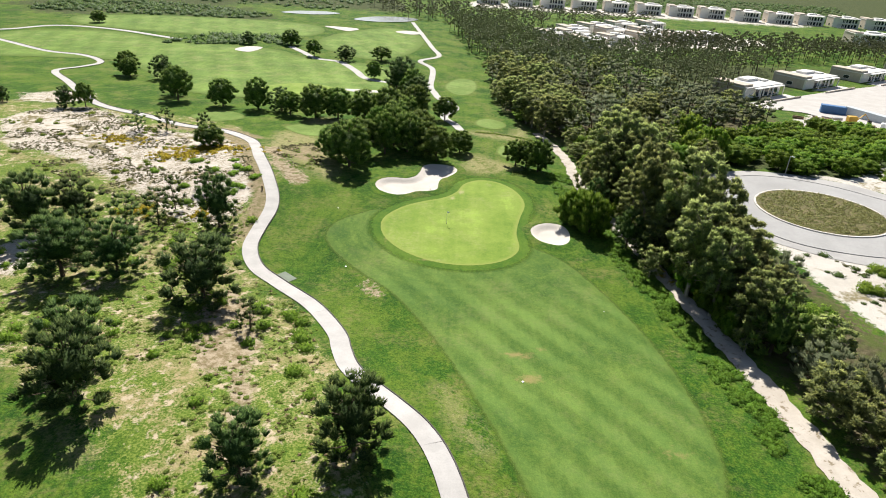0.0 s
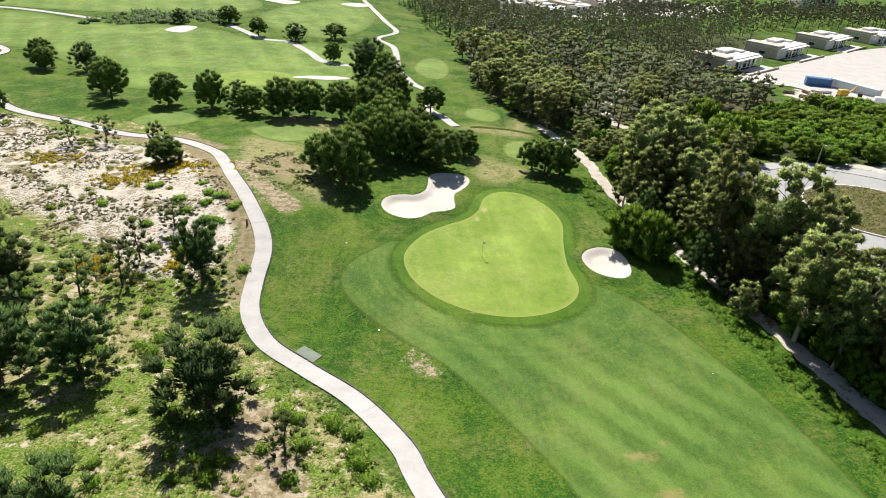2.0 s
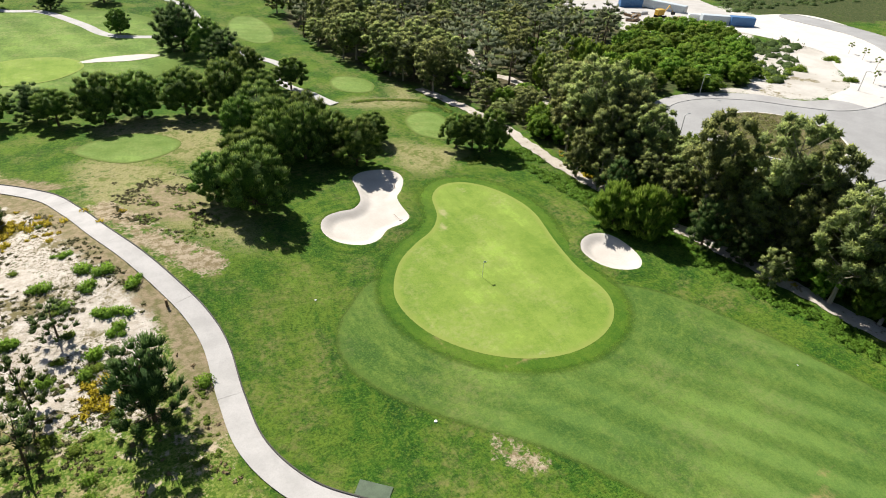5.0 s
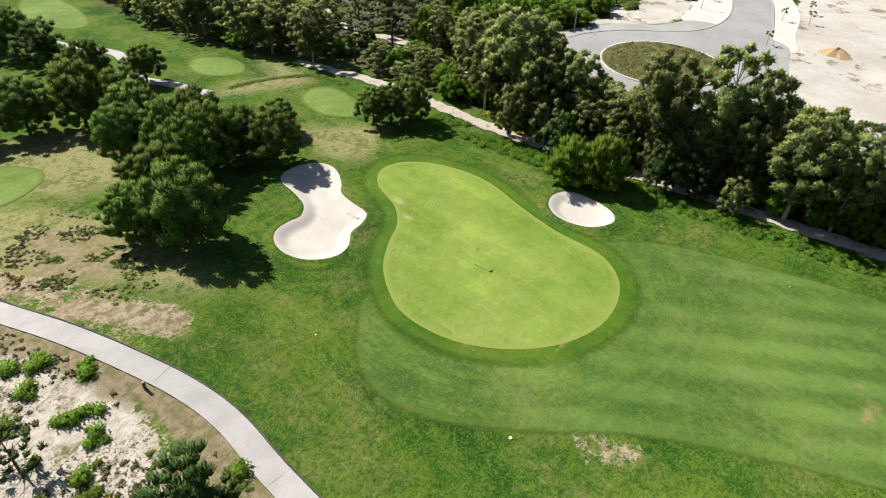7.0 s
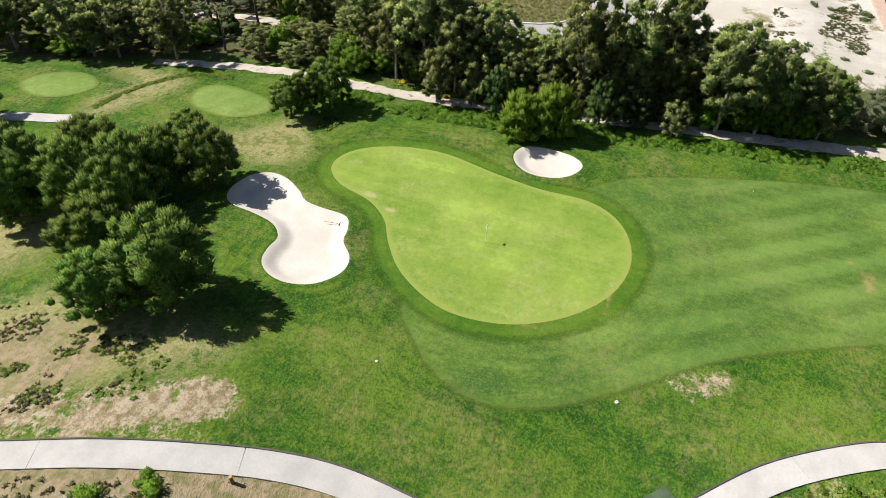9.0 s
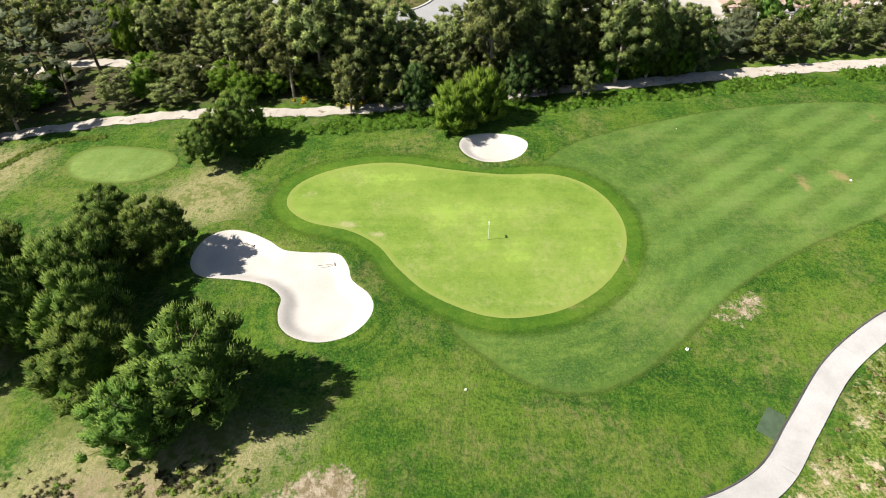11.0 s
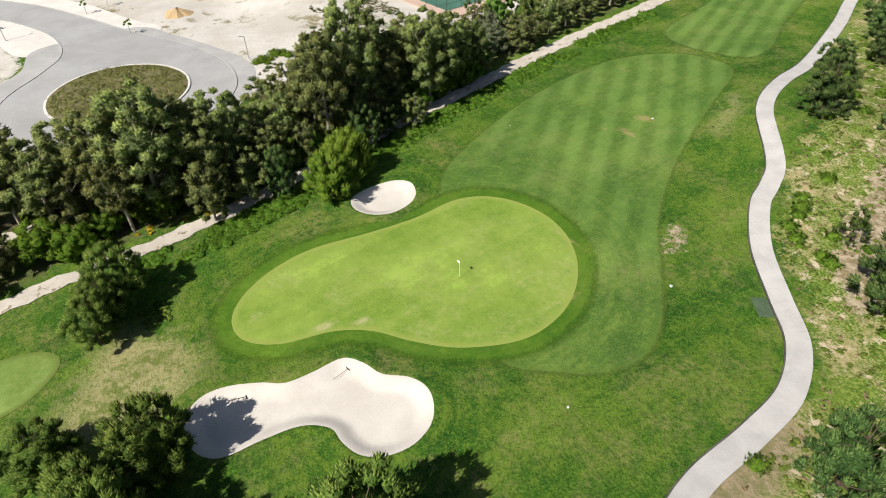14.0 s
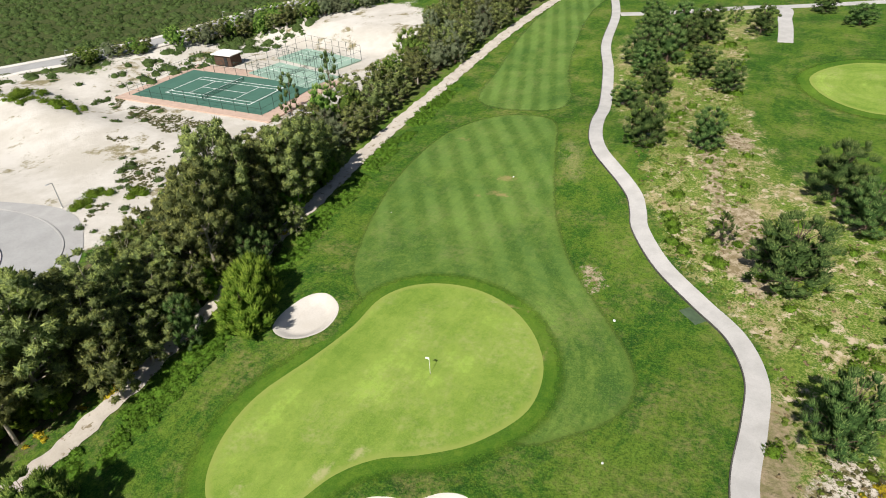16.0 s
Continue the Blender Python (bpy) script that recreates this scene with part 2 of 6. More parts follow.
MAT_BUNKER = stone("bunker_sand", (0.585, 0.545, 0.495), (0.51, 0.468, 0.415), 0.8, 0.95, 0.5)
MAT_PILE = stone("orange_sand", (0.52, 0.37, 0.20), (0.44, 0.31, 0.17), 1.5)
MAT_PATH = stone("path_concrete", (0.48, 0.46, 0.44), (0.385, 0.37, 0.352), 1.2, 0.85, 0.2)
MAT_JOINT = stone("path_joint", (0.33, 0.30, 0.27), (0.25, 0.23, 0.2), 2.0)
MAT_KERB = stone("path_kerb", (0.11, 0.105, 0.09), (0.06, 0.058, 0.05), 2.0)
MAT_TRACK = stone("track_sand", (0.53, 0.48, 0.42), (0.41, 0.365, 0.31), 1.0, 0.95, 0.5, (0.22, 0.18, 0.12))
MAT_ISLAND = stone("heath_soil", (0.20, 0.165, 0.085), (0.115, 0.105, 0.045), 1.5, 0.95, 0.6, (0.07, 0.085, 0.025))
MAT_ROAD = stone("road_asphalt", (0.365, 0.36, 0.352), (0.30, 0.295, 0.288), 0.5, 0.8, 0.2)
MAT_FOOTWAY = stone("grey_footway", (0.40, 0.39, 0.375), (0.33, 0.32, 0.31), 0.7, 0.85, 0.2)
MAT_PAVE = stone("pale_paving", (0.66, 0.62, 0.57), (0.56, 0.525, 0.48), 0.7, 0.85, 0.2)
MAT_STREET = stone("street_sand", (0.50, 0.475, 0.445), (0.42, 0.395, 0.365), 0.7, 0.9, 0.2)
MAT_RENDER = stone("white_render", (0.86, 0.84, 0.80), (0.78, 0.76, 0.72), 0.3, 0.85, 0.05)
MAT_BEIGE = stone("beige_stone", (0.56, 0.49, 0.41), (0.47, 0.41, 0.33), 2.0, 0.9, 0.4)
MAT_ROOF = stone("pale_roof_gravel", (0.70, 0.68, 0.64), (0.60, 0.58, 0.55), 1.5)
MAT_COURT = stone("court_acrylic", (0.070, 0.160, 0.118), (0.056, 0.132, 0.098), 0.5, 0.7, 0.05)
MAT_PADEL = stone("padel_turf", (0.30, 0.42, 0.34), (0.24, 0.35, 0.28), 0.5, 0.8, 0.1)
MAT_APRON = stone("terracotta_paving", (0.52, 0.375, 0.30), (0.43, 0.31, 0.245), 2.0)
MAT_LINE = stone("line_paint", (0.80, 0.80, 0.78), (0.72, 0.72, 0.70), 2.0)
MAT_BRICK = stone("hut_brown_boards", (0.10, 0.060, 0.040), (0.07, 0.042, 0.03), 3.0)
MAT_MAT = stone("green_mesh_mat", (0.085, 0.125, 0.07), (0.06, 0.09, 0.05), 4.0, 0.55)


def plain(name, color, rough=0.5, metal=0.0):
    m, nt, b = material(name, rough, 0.4)
    o = object_space(nt)
    n = noise_tex(nt, o, 3.0, 4, 0.6)
    nt.links.new(blend(nt, n, tuple(v * 0.85 for v in color), tuple(min(1, v * 1.12) for v in color)), b.inputs["Base Color"])
    b.inputs["Metallic"].default_value = metal
    return m


MAT_WHITE = plain("white_paint", (0.80, 0.80, 0.78))
MAT_GREY = plain("galvanised_steel", (0.42, 0.43, 0.43), 0.45, 0.6)
MAT_DARKPOST = plain("dark_green_steel", (0.025, 0.05, 0.04), 0.5)
MAT_BLUE = plain("blue_container_paint", (0.06, 0.17, 0.36))
MAT_SLATE = plain("grey_container_paint", (0.50, 0.55, 0.58))
MAT_RED = plain("red_skip_paint", (0.40, 0.06, 0.045))
MAT_YELLOW = plain("yellow_digger_paint", (0.60, 0.36, 0.04))
MAT_RUBBER = plain("black_rubber", (0.02, 0.02, 0.02), 0.8)
MAT_GLASS = plain("dark_window_glass", (0.03, 0.04, 0.045), 0.08)
MAT_WOOD = plain("weathered_wood", (0.16, 0.105, 0.06), 0.85)
MAT_FLAG = plain("white_flag_cloth", (0.82, 0.82, 0.80), 0.8)
MAT_TAN = plain("timber_pile", (0.40, 0.27, 0.14), 0.8)

MAT_WATER, nt, b = material("pond_water", 0.06, 0.5)
# Pale base colour paints in the sky's glare on the water.
b.inputs["Base Color"].default_value = rgb((0.42, 0.44, 0.43))
bump(nt, b, noise_tex(nt, position(nt), 0.8, 3, 0.6), 0.15, 0.1)


def bark(name, light, dark):
    m, nt, b = material(name, 0.9, 0.2)
    o = object_space(nt)
    n = noise_tex(nt, o, 5.0, 4, 0.7, (1, 1, 0.25, 0))
    nt.links.new(blend(nt, n, dark, light), b.inputs["Base Color"])
    bump(nt, b, n, 0.6, 0.05)
    return m


def foliage(name, dark, light, tip, through_light=0.25, rough=0.55):
    """Leaf colour varies leaf by leaf, clump by clump and tree by tree; some sun shines through."""
    m, nt, b = material(name, rough, 0.12)
    geo = nt.nodes.new("ShaderNodeNewGeometry")
    info = nt.nodes.new("ShaderNodeObjectInfo")
    clump = noise_tex(nt, object_space(nt), 0.9, 4, 0.65)
    col = blend(nt, step(nt, clump, 0.32, 0.68), dark, light)
    # Upper outer leaves blend to the tip colour: light painted into the leaves.
    top_light = calc(nt, "MULTIPLY", step(nt, attribute(nt, "top_light"), 0.15, 0.85), calc(nt, "ADD", 0.45, calc(nt, "MULTIPLY", geo.outputs["Random Per Island"], 0.5)))
    col = blend(nt, top_light, col, tip)
    o = object_space(nt)
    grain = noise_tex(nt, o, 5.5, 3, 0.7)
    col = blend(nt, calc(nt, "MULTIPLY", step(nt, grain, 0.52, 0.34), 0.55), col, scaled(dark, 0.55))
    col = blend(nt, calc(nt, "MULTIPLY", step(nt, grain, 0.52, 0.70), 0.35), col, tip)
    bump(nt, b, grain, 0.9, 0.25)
    hue = nt.nodes.new("ShaderNodeHueSaturation")
    nt.links.new(calc(nt, "ADD", 0.485, calc(nt, "MULTIPLY", info.outputs["Random"], 0.03)), hue.inputs["Hue"])
    nt.links.new(calc(nt, "ADD", 0.75, calc(nt, "MULTIPLY", info.outputs["Random"], 0.5)), hue.inputs["Value"])
    nt.links.new(col, hue.inputs["Color"])
    nt.links.new(hue.outputs[0], b.inputs["Base Color"])
    tr = nt.nodes.new("ShaderNodeBsdfTranslucent")
    nt.links.new(hue.outputs[0], tr.inputs["Color"])
    mix = nt.nodes.new("ShaderNodeMixShader")
    mix.inputs[0].default_value = through_light
    nt.links.new(b.outputs[0], mix.inputs[1])
    nt.links.new(tr.outputs[0], mix.inputs[2])
    nt.links.new(mix.outputs[0], nt.nodes["Material Output"].inputs["Surface"])
    return m


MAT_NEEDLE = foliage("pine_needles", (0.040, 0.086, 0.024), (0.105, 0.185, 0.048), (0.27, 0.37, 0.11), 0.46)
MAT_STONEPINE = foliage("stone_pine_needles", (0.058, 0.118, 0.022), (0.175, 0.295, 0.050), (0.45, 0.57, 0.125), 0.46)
# Grey-green needles, lightened further: distance haze is put into the colour.
MAT_HAZYPINE = foliage("hazy_grey_pine_needles", (0.15, 0.185, 0.105), (0.25, 0.285, 0.155), (0.42, 0.44, 0.25), 0.60)
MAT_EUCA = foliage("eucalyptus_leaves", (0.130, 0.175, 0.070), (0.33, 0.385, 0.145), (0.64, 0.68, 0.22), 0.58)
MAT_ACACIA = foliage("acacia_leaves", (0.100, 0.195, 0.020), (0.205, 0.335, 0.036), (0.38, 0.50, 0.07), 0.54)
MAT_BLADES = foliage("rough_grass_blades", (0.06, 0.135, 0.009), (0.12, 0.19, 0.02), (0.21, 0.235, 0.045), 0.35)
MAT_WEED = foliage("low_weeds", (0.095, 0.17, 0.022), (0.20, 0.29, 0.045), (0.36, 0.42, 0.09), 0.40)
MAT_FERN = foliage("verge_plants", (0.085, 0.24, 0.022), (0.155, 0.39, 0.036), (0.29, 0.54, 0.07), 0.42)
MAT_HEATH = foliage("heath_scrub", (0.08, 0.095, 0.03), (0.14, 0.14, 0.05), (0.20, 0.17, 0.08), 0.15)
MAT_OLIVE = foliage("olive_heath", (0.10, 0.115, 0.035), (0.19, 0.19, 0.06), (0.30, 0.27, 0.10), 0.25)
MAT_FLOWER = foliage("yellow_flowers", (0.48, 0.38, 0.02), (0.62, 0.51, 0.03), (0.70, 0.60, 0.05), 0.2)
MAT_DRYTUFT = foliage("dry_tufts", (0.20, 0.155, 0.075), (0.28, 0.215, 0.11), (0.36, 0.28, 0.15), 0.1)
MAT_BARK = bark("pine_bark", (0.17, 0.12, 0.085), (0.06, 0.045, 0.032))
MAT_PALEBARK = bark("eucalyptus_bark", (0.46, 0.41, 0.34), (0.20, 0.165, 0.125))


# ---- building helpers ----
def mesh_of(name, verts, faces, mat):
    me = bpy.data.meshes.new(name)
    me.from_pydata([tuple(v) for v in verts], [], [tuple(f) for f in faces])
    me.materials.append(mat)
    me.update()
    return me


def part(name, bm, mat, parent, label=""):
    """A bmesh, or a finished mesh, as one mesh object under a thing or a part."""
    if isinstance(bm, bmesh.types.BMesh):
        me = bpy.data.meshes.new(name)
        bm.to_mesh(me)
        bm.free()
        me.materials.append(mat)
    else:
        me = bm
    ob = new(name, me)
    ob.parent = parent
    return tagged(ob, label)


def thing(name, label, category, group="", kind="", at=None):
    ob = tagged(new(name), label, category, group, kind)
    if at is not None:
        ob.matrix_basis = at
    return ob


def add_box(bm, cx, cy, cz, lx, ly, lz, turn=0.0, bevel=0.0):
    """A box that stands on cz, with bevelled edges."""
    m = Matrix.Translation((cx, cy, cz + lz / 2)) @ Matrix.Rotation(turn, 4, "Z") @ Matrix.Diagonal((lx, ly, lz, 1))
    made = bmesh.ops.create_cube(bm, size=1.0, matrix=m)["verts"]
    if bevel:
        edges = list({e for v in made for e in v.link_edges})
        bmesh.ops.bevel(bm, geom=edges, offset=bevel, segments=1, affect="EDGES")
    return bm


def box(cx, cy, cz, lx, ly, lz, turn=0.0, bevel=0.0):
    return add_box(bmesh.new(), cx, cy, cz, lx, ly, lz, turn, bevel)


def add_tube(verts, faces, points, radii, sides=6):
    """A tapered tube along points."""
    start = len(verts)
    for i, (q, r) in enumerate(zip(points, radii)):
        a, c = Vector(points[max(0, i - 1)]), Vector(points[min(len(points) - 1, i + 1)])
        d = (c - a).normalized()
        u = d.orthogonal().normalized()
        v = d.cross(u)
        for k in range(sides):
            w = 2 * math.pi * k / sides
            verts.append(tuple(Vector(q) + (u * math.cos(w) + v * math.sin(w)) * r))
        if i:
            s0, s1 = start + (i - 1) * sides, start + i * sides
            for k in range(sides):
                faces.append((s0 + k, s0 + (k + 1) % sides, s1 + (k + 1) % sides, s1 + k))
    faces.append(tuple(start + k for k in reversed(range(sides))))
    faces.append(tuple(len(verts) - sides + k for k in range(sides)))


def tube(name, points, radii, mat, sides=8):
    verts, faces = [], []
    add_tube(verts, faces, points, radii, sides)
    return mesh_of(name, verts, faces, mat)


# ---- plan: outlines in metres ----
def smooth(points, closed=True, steps=8):
    """A smooth line through the points (Catmull-Rom)."""
    pts = np.array(points, float)
    n = len(pts)
    out = []
    for i in range(n if closed else n - 1):
        q = [pts[(i + k) % n] if closed else pts[min(max(i + k, 0), n - 1)] for k in (-1, 0, 1, 2)]
        for s in np.arange(steps) / steps:
            out.append(0.5 * (2 * q[1] + (q[2] - q[0]) * s + (2 * q[0] - 5 * q[1] + 4 * q[2] - q[3]) * s**2 + (3 * q[1] - q[0] - 3 * q[2] + q[3]) * s**3))
    if not closed:
        out.append(pts[-1])
    return np.array(out)


def nearest(line, x, y, closed=True):
    """Distance to a line and the nearest place on it."""
    x, y = np.asarray(x, float), np.asarray(y, float)
    best = np.full(x.shape, 1e9)
    bx, by = np.zeros(x.shape), np.zeros(x.shape)
    n = len(line)
    for i in range(n if closed else n - 1):
        (ax, ay), (cx, cy) = line[i], line[(i + 1) % n]
        dx, dy = cx - ax, cy - ay
        s = np.clip(((x - ax) * dx + (y - ay) * dy) / (dx * dx + dy * dy + 1e-9), 0, 1)
        px, py = ax + s * dx, ay + s * dy
        d = np.hypot(x - px, y - py)
        k = d < best
        best, bx, by = np.where(k, d, best), np.where(k, px, bx), np.where(k, py, by)
    return best, bx, by


def inside(line, x, y):
    x, y = np.asarray(x, float), np.asarray(y, float)
    res = np.zeros(x.shape, bool)
    n = len(line)
    for i in range(n):
        (ax, ay), (cx, cy) = line[i], line[(i + 1) % n]
        if ay != cy:
            res ^= ((ay > y) != (cy > y)) & (x < (cx - ax) * (y - ay) / (cy - ay) + ax)
    return res


def signed(line, x, y):
    """Distance to an outline, negative inside; far points keep a large value."""
    x, y = np.asarray(x, float), np.asarray(y, float)
    lo, hi = line.min(0) - 9, line.max(0) + 9
    near = (x > lo[0]) & (x < hi[0]) & (y > lo[1]) & (y < hi[1])
    out = np.full(x.shape, 9.0)
    if near.any():
        d = nearest(line, x[near], y[near])[0]
        out[near] = np.where(inside(line, x[near], y[near]), -d, d)
    return out


GREEN = smooth([(9.4, 110.9), (11.6, 108.6), (13.2, 104.8), (13.6, 100.2), (12.2, 94.0), (11.3, 88.5), (11.3, 83.2), (9.7, 79.9), (6.8, 77.8), (3.0, 76.9), (-0.8, 77.4), (-4.2, 79.1), (-7.1, 81.8), (-9.2, 85.3), (-10.0, 89.3), (-9.4, 92.6), (-7.0, 96.6), (-3.8, 99.4), (-0.6, 101.5), (1.6, 104.4), (3.0, 108.6), (4.9, 110.9), (7.0, 111.6)])
SANDS = [
    smooth([(-1.8, 119.0), (0.5, 118.4), (1.7, 116.8), (1.5, 114.6), (0.1, 112.1), (-1.2, 110.5), (-1.6, 108.2), (-1.8, 105.3), (-3.4, 104.1), (-5.4, 103.5), (-7.1, 101.9), (-8.8, 101.3), (-10.6, 101.8), (-12.2, 103.2), (-12.9, 105.4), (-12.4, 107.6), (-11.1, 109.0), (-9.3, 109.5), (-7.6, 109.6), (-6.0, 111.3), (-5.3, 114.2), (-4.9, 117.2), (-3.7, 118.6)]),
    smooth([(18.5, 92.8), (19.4, 91.6), (19.7, 89.3), (19.2, 86.5), (17.8, 85.1), (16.2, 85.3), (14.7, 86.3), (13.8, 88.0), (13.7, 90.3), (14.9, 92.2), (16.7, 93.1)]),
    smooth([(-88.8, 258.2), (-86.2, 267.2), (-79.8, 266.4), (-81.8, 254.9)]),
    smooth([(-69.3, 343.4), (-62.1, 344.7), (-51.1, 341.0), (-55, 331), (-62, 336)]),
    smooth([(-31.8, 339.3), (-26, 346), (-17.0, 340.4), (-23, 333)]),
    smooth([(-38, 193), (-33, 196), (-25, 196.5), (-21, 194), (-27, 191.5), (-33, 192.5)]),
]
FAIRWAYS = [
    smooth([(16.3, 81.8), (20.5, 74.5), (25.2, 60), (26.6, 46), (25, 37), (20, 30.5), (13.2, 29), (8.8, 32.5), (5.2, 42.5), (0.2, 56), (-5.8, 67), (-11.4, 73.5), (-16.2, 79.5), (-18.1, 84.2), (-17.5, 88.3), (-14.8, 92), (-10.5, 95.2), (-3, 94), (8, 88)]),
    smooth([(27, 27), (31.5, 8), (35.5, -12), (38, -36), (38, -75), (26, -75), (25, -38), (20.5, -12), (15.5, 7), (10.5, 20), (13, 27)]),
]
FARWAYS = [
    smooth([(-190, 215), (-139, 220), (-120, 222), (-100, 205), (-80, 178), (-55, 172), (-25, 176), (-14, 205), (-24, 240), (-60, 252), (-70, 262), (-90, 268), (-118, 268), (-150, 284), (-185, 268)]),
    smooth([(-62, 285), (-58, 320), (-40, 350), (-28, 350), (-16, 320), (-18, 280), (-30, 256), (-45, 262)]),
    smooth([(-175, 300), (-120, 290), (-70, 305), (-75, 345), (-130, 350), (-185, 330)]),
]
MEADOW = smooth([(-26, 50), (-45, 40), (-80, 42), (-95, 10), (-70, -60), (-40, -80), (-24, -20), (-18, 10), (-21, 30)])
TEES = [
    smooth([(-38.5, 141.0), (-34.5, 145.2), (-28.5, 145.4), (-24.0, 139.8), (-26.5, 135.2), (-32.5, 134.0)]),
    smooth([(-62.3, 147.0), (-58.0, 153.5), (-52.5, 152.0), (-49.9, 146.6), (-54.9, 142.2), (-60, 143)]),
    smooth([(6.0, 159.5), (8.6, 164.5), (12.6, 163.0), (14.2, 157.5), (11.5, 152.5), (7.2, 154.5)]),
    smooth([(10.2, 129.5), (11.5, 136.2), (15.6, 138.6), (18.0, 135.5), (16.5, 127.5), (13.3, 125.3)]),
    smooth([(-3.0, 214), (1.5, 228), (7, 226), (8, 214), (5, 200), (0, 200)]),
]
GREEN_BESIDE = smooth([(-26.2, -2.5), (-29.3, -10.0), (-35.8, -14.5), (-44, -13), (-48, -4), (-45, 7), (-37, 10), (-30, 6)])
GREEN_FAR = smooth([(-58, 190), (-50, 200), (-40, 199), (-36, 190), (-42, 181), (-52, 181)])
PATH_A = smooth([(24, -52), (18.5, -34), (14.2, -12), (9.2, 3), (4.4, 20.6), (3.1, 29), (1.8, 34.6), (0.4, 38.6), (-1.4, 41.8), (-4.0, 44.9), (-6.6, 47.8), (-8.9, 50.9), (-10.3, 54.4), (-11.5, 57.8), (-15.5, 63.7), (-20.7, 68.7), (-24.9, 72.8), (-27.4, 78.2), (-27.9, 84.2), (-27.9, 90.6), (-28.9, 95.6), (-30.9, 100.9), (-33.2, 106.3), (-36.0, 112.5), (-38.9, 120), (-42.3, 126.6), (-50.1, 133.3), (-60.8, 136.4), (-71.4, 143.0), (-88.7, 153.0), (-110.6, 178.7), (-124, 195), (-122, 205), (-120.5, 214), (-124.5, 221), (-134, 227.5), (-149, 231), (-176, 247), (-215, 268)], False)
PATH_B = smooth([(3.0, 148.0), (2.1, 150.2), (0.6, 156), (-1.6, 161), (-1.8, 166), (0.2, 171.6), (1.0, 177), (-0.6, 182.3), (-3.9, 189.4), (-5.8, 198.8), (-7.7, 211.5), (-8.4, 243), (-14, 259), (-7, 273), (-10.7, 295), (-16.5, 329), (-26, 384)], False)
PATH_C = smooth([(-70, 274), (-62, 262), (-54, 250), (-44.5, 246), (-36, 231), (-29.5, 217), (-17, 212), (-7, 211)], False)
PATH_D = smooth([(-215, 262), (-191, 270.5), (-179, 290), (-153, 289.6), (-117, 274)], False)
PATH_E = smooth([(-20.4, -23), (-18.8, -40), (-15.5, -52), (8, -40), (18, -36)], False)
PATH_F = smooth([(-16, -52), (-38, -63), (-70, -80)], False)
TRACK = smooth([(39, -70), (39.0, -20), (38.2, 5), (37.0, 24), (36.2, 38), (34.5, 54), (32.2, 69), (30.3, 81), (27.4, 96), (25.6, 107), (24.9, 116), (25.0, 126), (24.4, 132), (23.7, 138), (22.0, 146.3), (21.0, 151)], False)
TRACK_WOOD = smooth([(36.5, 124), (38.9, 134), (41.2, 144), (41.4, 150), (39.8, 156), (44, 172), (58, 196)], False)
ISLAND = smooth([(68 + 11.2 * math.cos(a), 106.3 + 10.6 * math.sin(a)) for a in np.arange(12) * math.pi / 6], True, 5)
ROAD = smooth([(50.5, 106), (53, 117), (60, 124), (69, 125), (78, 121), (84.5, 115), (91, 110.5), (100, 109.5), (111, 112), (124, 118.5), (144, 133.5), (157, 152), (161, 178), (170, 178), (166, 150), (151, 127), (129, 110.5), (112, 103), (98, 98), (88, 93.5), (79, 90), (68, 88.5), (58, 91), (52.5, 97)])
FOOTWAY = smooth([(58, 88), (66, 85.2), (76, 87), (88, 91), (97, 95), (98, 104), (97, 114), (88, 117.5), (82, 123.5), (70, 128.5), (58, 126.5), (50, 118), (47.5, 106), (50, 95)])
PAVING = smooth([(93, 92), (104, 95.5), (122, 101), (140, 112), (156, 130), (166, 152), (172, 180), (132, 180), (131, 145), (120, 132), (108, 120), (95, 116), (93, 104)])
LOT = smooth([(99, 214), (124, 233), (155, 255), (200, 282), (250, 300), (250, 284), (205, 262), (168, 226), (150, 190), (120, 163), (104, 165), (101, 174), (112, 190), (117, 205)], True, 4)
PONDS = [smooth([(-105, 392), (-98, 404), (-82, 410), (-72, 404), (-80, 394), (-92, 390)]), smooth([(-60, 380), (-52, 398), (-36, 406), (-24, 400), (-30, 384), (-45, 376)])]

DUNES = [
    smooth([(-97, 130), (-97, 142), (-86, 148), (-68, 134), (-49, 128), (-41, 122), (-37, 112), (-33, 103), (-31, 97), (-33, 88), (-36, 84), (-43, 88), (-50, 94), (-60, 102), (-74, 111), (-85, 114)], True, 4),
    smooth([(-62, 70), (-58, 78), (-52, 74), (-55, 66)], True, 4),
    smooth([(-110, 160), (-100, 168), (-92, 156), (-104, 150)], True, 4),
]
BARES = [
    smooth([(-36.5, 123), (-32, 115), (-28.2, 108.4), (-24.6, 102.6), (-26.6, 100.6), (-30.2, 105.2), (-33.8, 111.6), (-36.2, 118.4)], True, 4),
    smooth([(-7.4, 68.3), (-8.6, 67.6), (-10.4, 70.2), (-9.5, 71.4)], True, 4),
    smooth([(8.5, 49), (11, 51.5), (13, 49.5), (10.5, 47.5)], True, 4),
    smooth([(-18, 52), (-22, 62), (-27, 66), (-27, 58), (-22, 48)], True, 4),
    smooth([(-14.2, 36.3), (-16.6, 44), (-20, 53.8), (-21.8, 52), (-18.5, 43.5), (-17.2, 37.5), (-15.6, 35.8)], True, 4),
    smooth([(-16, 25.5), (-18, 31.5), (-20.5, 33.5), (-20, 27)], True, 4),
]
